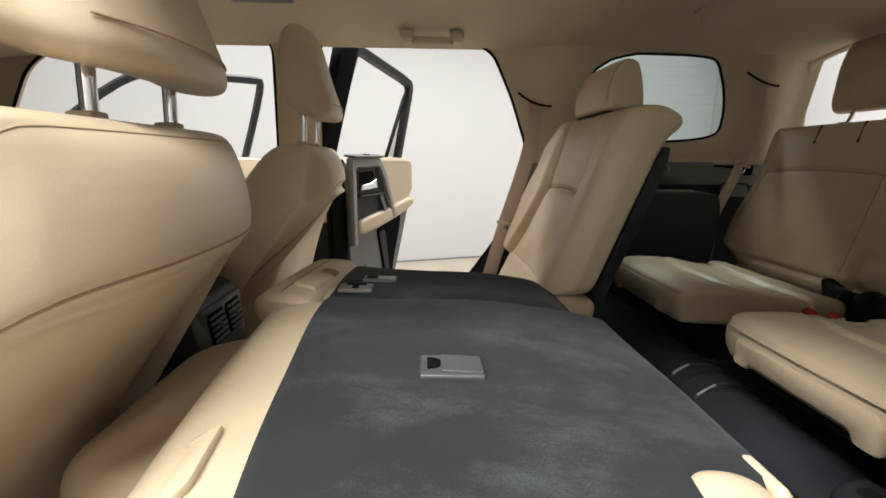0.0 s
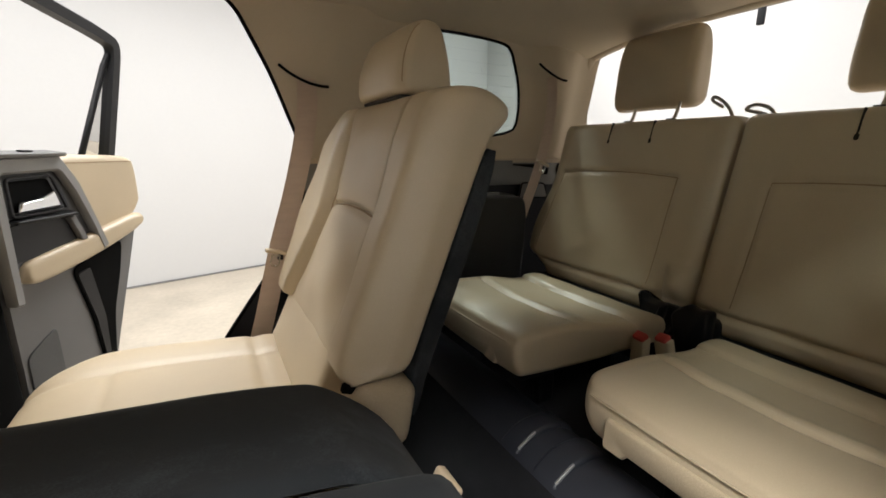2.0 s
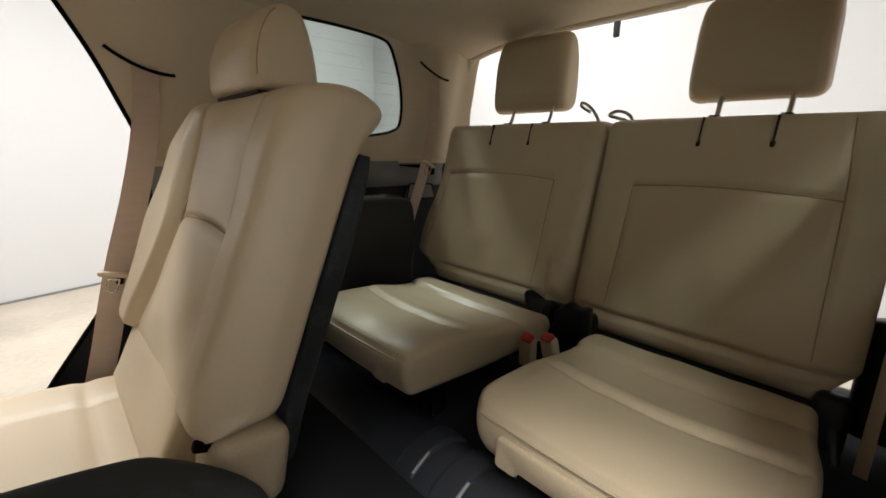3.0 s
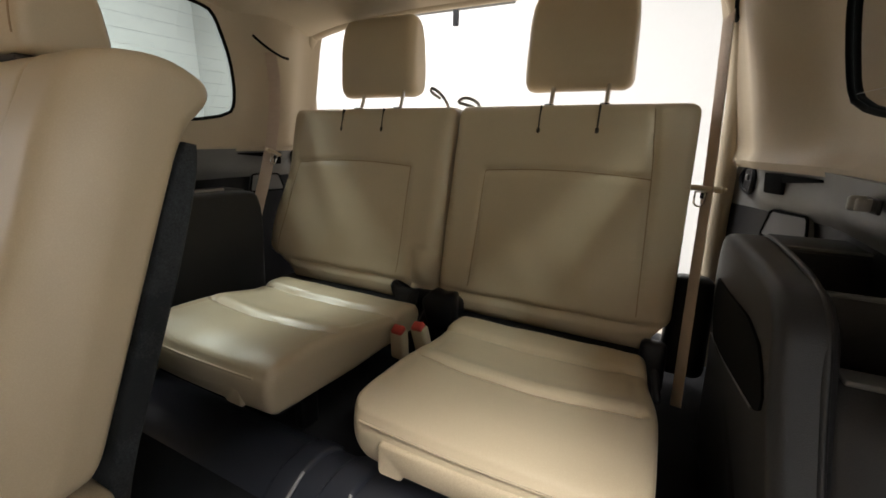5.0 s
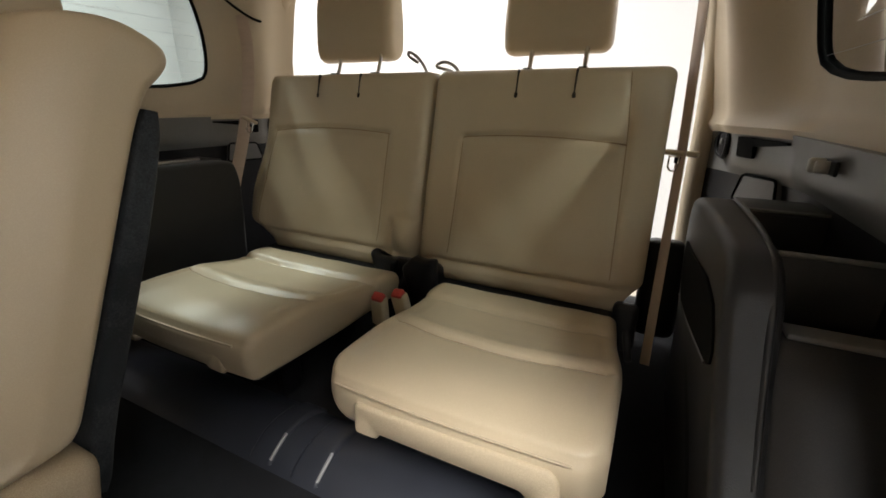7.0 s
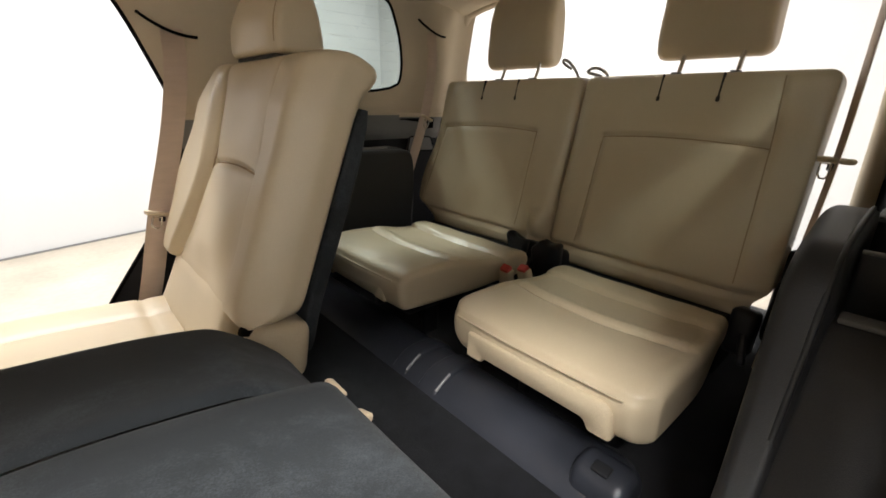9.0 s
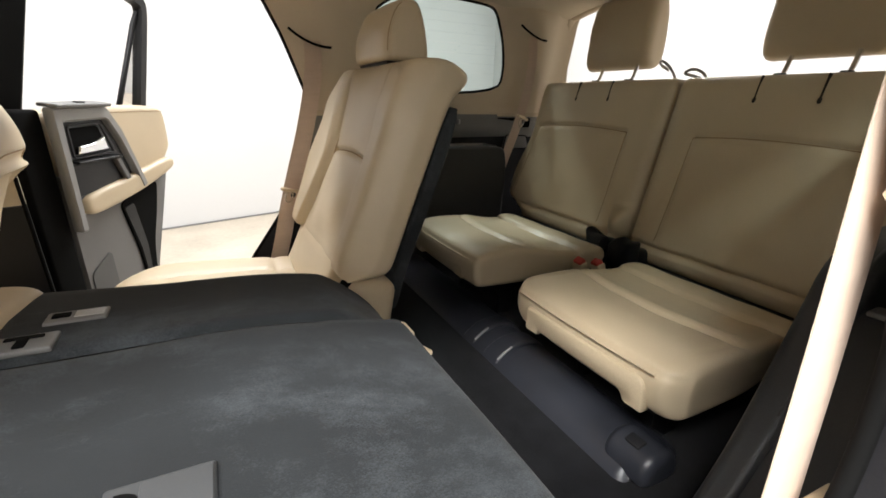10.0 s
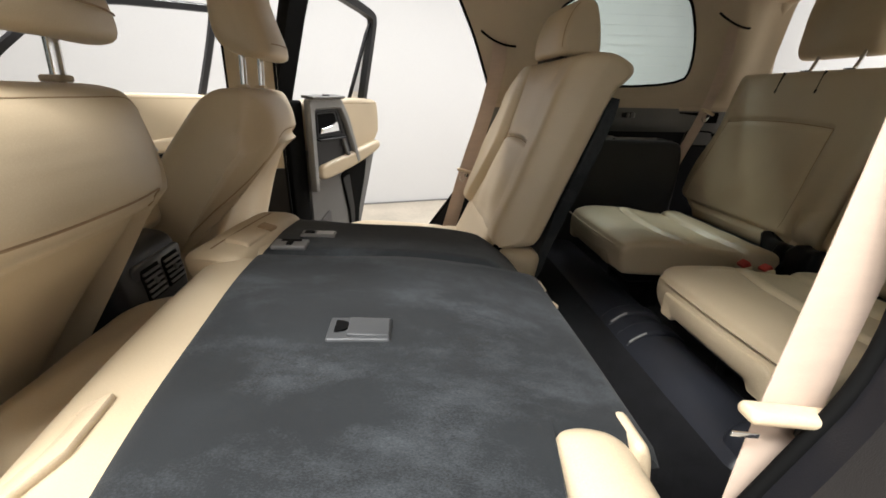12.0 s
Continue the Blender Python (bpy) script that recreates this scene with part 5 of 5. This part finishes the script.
for y, w in ((0.0, 0.046), (-0.088, 0.052)):
    block = loft([(0.618, 0.84), (0.632, 0.860), (0.664, 0.880), (0.72, 0.880), (0.755, 0.860), (0.765, 0.84)], y - w / 2, y + w / 2, 0.008, n=50, ny=8, rounds=2)
    part("rib", block, FLOOR_VINYL, cm)
    # light grey tube paints the curved highlight along the rib
    part("rib_highlight", tube([(0.629, y - w / 2 + 0.002, 0.856), (0.646, y - w / 2, 0.870), (0.664, y - w / 2 + 0.001, 0.8785)], 0.0028, 8, (0, 1, 0), 16), BEZEL, cm, "pale line painting the highlight on the rib edge")
part("end_cap", loft([(0.640, 0.835), (0.636, 0.868), (0.655, 0.892), (0.690, 0.896), (0.716, 0.876), (0.720, 0.835)], -0.470, -0.388, 0.016, n=50, ny=12, rounds=2), FLOOR_VINYL, cm)
part("cap_dimple", rbox((0.020, 0.026, 0.006), 0.0028, (0.662, -0.428, 0.893), (0, -12, 0)), CHARCOAL, cm)


# ---- open doors on the far side ----
def door(name, hinge, yaw, length, label, pane):
    """An open side door: its panel in the local frame u (along), w (inwards), z."""
    hx, hy = hinge
    c, sn = math.cos(radians(yaw)), math.sin(radians(yaw))

    def to(vf):
        out = []
        for u, w, z in vf[0]:
            w = w + 0.22 * max(0.0, z - 1.33)
            out.append((hx + c * u + sn * w, hy + sn * u - c * w, z))
        return out, [tuple(reversed(q)) for q in vf[1]]

    L = length
    start = 0.045 if pane else 0.02

    def inn(vf):
        return to(([(start + u * (1 - start / L), w, z) for u, w, z in vf[0]], vf[1]))

    t = tagged(new(name), label, "", "", "structure")
    t.location = (hx, hy, 0.45)
    outer = prism(fillet([(0, 0.50), (L * 0.55, 0.50), (L * 0.74, 0.78), (L * 0.90, 1.0), (L, 1.16), (L, 1.31), (0, 1.31)], 0.03), 1, -0.15, -0.10, 0.01)
    part("shell", to(outer), PAINT, t, "black painted door shell")
    part("door_edge", to(rbox((start + 0.045, 0.165, 0.86), 0.012, (start / 2 - 0.004, -0.086, 0.90), res=0.2)), RUBBER, t, "black hinge edge")
    inner = prism(fillet([(0.025, 0.55), (L * 0.53, 0.55), (L * 0.72, 0.80), (L * 0.88, 1.0), (L * 0.985, 1.14), (0.025, 1.14)], 0.03), 1, -0.10, -0.01, 0.012)
    part("lower_panel", inn(inner), GREY, t, "grey plastic lower door panel")
    up = loft([(0.04, 1.10), (0.03, 1.30), (0.08, 1.338), (L * 0.93, 1.34), (L * 0.99, 1.31), (L * 0.985, 1.12)], -0.10, 0.008, 0.02, n=60, ny=6, rounds=2)
    part("upper_panel", inn(up), LEATHER, t, "beige leather upper door panel")
    part("panel_seam", inn(tube([(u, 0.0085, 1.318) for u in np.linspace(L * 0.44, L * 0.95, 8)], 0.0012, 6)), SEAM, t)
    rest = loft([(0.060, 1.022), (0.055, 1.076), (0.10, 1.092), (L * 0.55, 1.122), (L * 0.92, 1.160), (L * 0.945, 1.138), (L * 0.935, 1.112), (L * 0.6, 1.062), (L * 0.3, 1.032)], -0.02, 0.030, 0.016, n=60, ny=10, rounds=2)
    part("armrest", inn(rest), LEATHER, t, "beige padded door armrest")
    part("recess_back", inn(prism(fillet([(0.030, 1.060), (0.030, 1.325), (L * 0.40, 1.330), (L * 0.47, 1.25), (L * 0.56, 1.090)], 0.012), 1, 0.0, 0.012, 0.003)), PLATE, t, "dark grey back of the handle recess")
    frame_line = [(0.015, 0.985), (0.015, 1.336), (L * 0.40, 1.340), (L * 0.49, 1.270), (L * 0.56, 1.175), (L * 0.625, 1.078), (L * 0.575, 1.066), (L * 0.525, 1.145), (L * 0.45, 1.240), (L * 0.38, 1.300), (0.048, 1.296), (0.044, 0.985)]
    part("bezel", inn(prism(fillet(frame_line, 0.010), 1, 0.0, 0.032, 0.006)), BEZEL, t, "silver grey handle surround with curved pull bar")
    part("handle_cup", inn(prism(fillet([(0.070, 1.205), (0.070, 1.278), (L * 0.33, 1.282), (L * 0.38, 1.208)], 0.010), 1, 0.012, 0.018, 0.001)), RUBBER, t)
    part("cup_frame", inn(sweep([(u, 0.022, z) for u, z in fillet([(0.062, 1.196), (0.062, 1.286), (L * 0.34, 1.290), (L * 0.405, 1.200)], 0.012)], circle(0.0045, 6), (0, 1, 0), closed=True)), CHARCOAL, t)
    lever = prism(fillet([(0.076, 1.204), (0.084, 1.230), (L * 0.26, 1.236), (L * 0.34, 1.252), (L * 0.36, 1.210)], 0.006), 1, 0.018, 0.030, 0.004)
    part("inner_handle", inn(lever), CHROME, t, "chrome inner door handle")
    part("pocket_lip", inn(rbox((L * 0.33, 0.030, 0.008), 0.003, (L * 0.27, 0.024, 1.186), (-8, -1, 0), res=0.05)), BLACK, t)
    part("small_pocket", inn(prism(fillet([(0.052, 1.085), (0.052, 1.176), (L * 0.40, 1.178), (L * 0.48, 1.105)], 0.014), 1, 0.012, 0.016, 0.001)), CHARCOAL, t, "charcoal open door pocket")
    part("pocket_side", inn(prism(fillet([(L * 0.39, 1.178), (L * 0.43, 1.182), (L * 0.49, 1.110), (L * 0.45, 1.108)], 0.006), 1, 0.012, 0.030, 0.003)), GREY, t)
    part("switch_plate", inn(rbox((L * 0.37, 0.062, 0.010), 0.004, (L * 0.22, 0.016, 1.343), (-6, -1, 0), res=0.05)), GREY, t, "grey switch plate")
    part("window_switch", inn(rbox((0.032, 0.014, 0.004), 0.0015, (L * 0.23, 0.020, 1.3500), (-6, 0, 0))), BLACK, t)
    well = [(L * 0.42, 1.028), (L * 0.80, 1.078), (L * 0.75, 0.98), (L * 0.66, 0.86), (L * 0.61, 0.70), (L * 0.54, 0.66), (L * 0.50, 0.86)]
    part("pocket", inn(prism(fillet(well, 0.03), 1, -0.010, -0.004, 0.001)), RUBBER, t, "dark bottle pocket")
    part("pocket_wall", inn(prism(fillet([(L * 0.44, 1.010), (L * 0.53, 1.020), (L * 0.58, 0.86), (L * 0.57, 0.70), (L * 0.545, 0.68), (L * 0.515, 0.86)], 0.012), 1, -0.006, -0.001, 0.001)), CHARCOAL, t)
    part("speaker_grille", inn(prism(fillet([(0.05, 0.60), (0.05, 0.84), (L * 0.27, 0.89), (L * 0.28, 0.62)], 0.02), 1, -0.011, -0.006, 0.001)), SPEAKER, t)
    # window frame
    if pane:
        outline = [(0.055, -0.08, 1.33), (0.105, -0.08, 1.70), (0.135, -0.08, 1.750), (L * 0.5, -0.08, 1.725), (L * 0.93, -0.08, 1.685), (L * 0.985, -0.08, 1.665), (L * 0.99, -0.08, 1.60), (L * 0.98, -0.08, 1.33)]
    else:
        outline = [(L * 0.03, -0.08, 1.32), (L * 0.25, -0.08, 1.56), (L * 0.40, -0.08, 1.68), (L * 0.50, -0.08, 1.71), (L * 0.965, -0.08, 1.735), (L * 0.985, -0.08, 1.728), (L * 0.955, -0.08, 1.56), (L * 0.90, -0.08, 1.32)]
    fr = part("window_frame", to(sweep(smooth_path(outline, 70, 1), [(-0.018, -0.016), (0.018, -0.016), (0.018, 0.0), (0.008, 0.016), (-0.018, 0.016)], (0, 1, 0))), CHARCOAL, t, "black window frame of the open door")
    if pane:
        part("front_sash", to(prism([(-0.020, 1.315), (0.066, 1.315), (0.128, 1.735), (0.120, 1.765), (0.036, 1.765)], 1, -0.11, -0.06, 0.006)), RUBBER, t, "wide black sash")
        tri = [(L * 0.80, 1.335), (L * 0.92, 1.56), (L * 0.965, 1.62), (L * 0.97, 1.335)]
        part("vent_pane", to(prism(tri, 1, -0.085, -0.081)), PANE, t, "green tinted fixed pane")
        part("vent_bar", to(tube([(L * 0.79, -0.08, 1.33), (L * 0.925, -0.085, 1.60), (L * 0.96, -0.085, 1.645)], 0.009, 8, (0, 1, 0))), BLACK, t)
    return t


door("door_1", (-0.275, 0.765), 59.0, 0.545, "open rear door with beige panel and silver handle bezel", True)
door("door_2", (-1.52, 0.86), 45.0, 1.02, "open front door with beige leather panel", False)
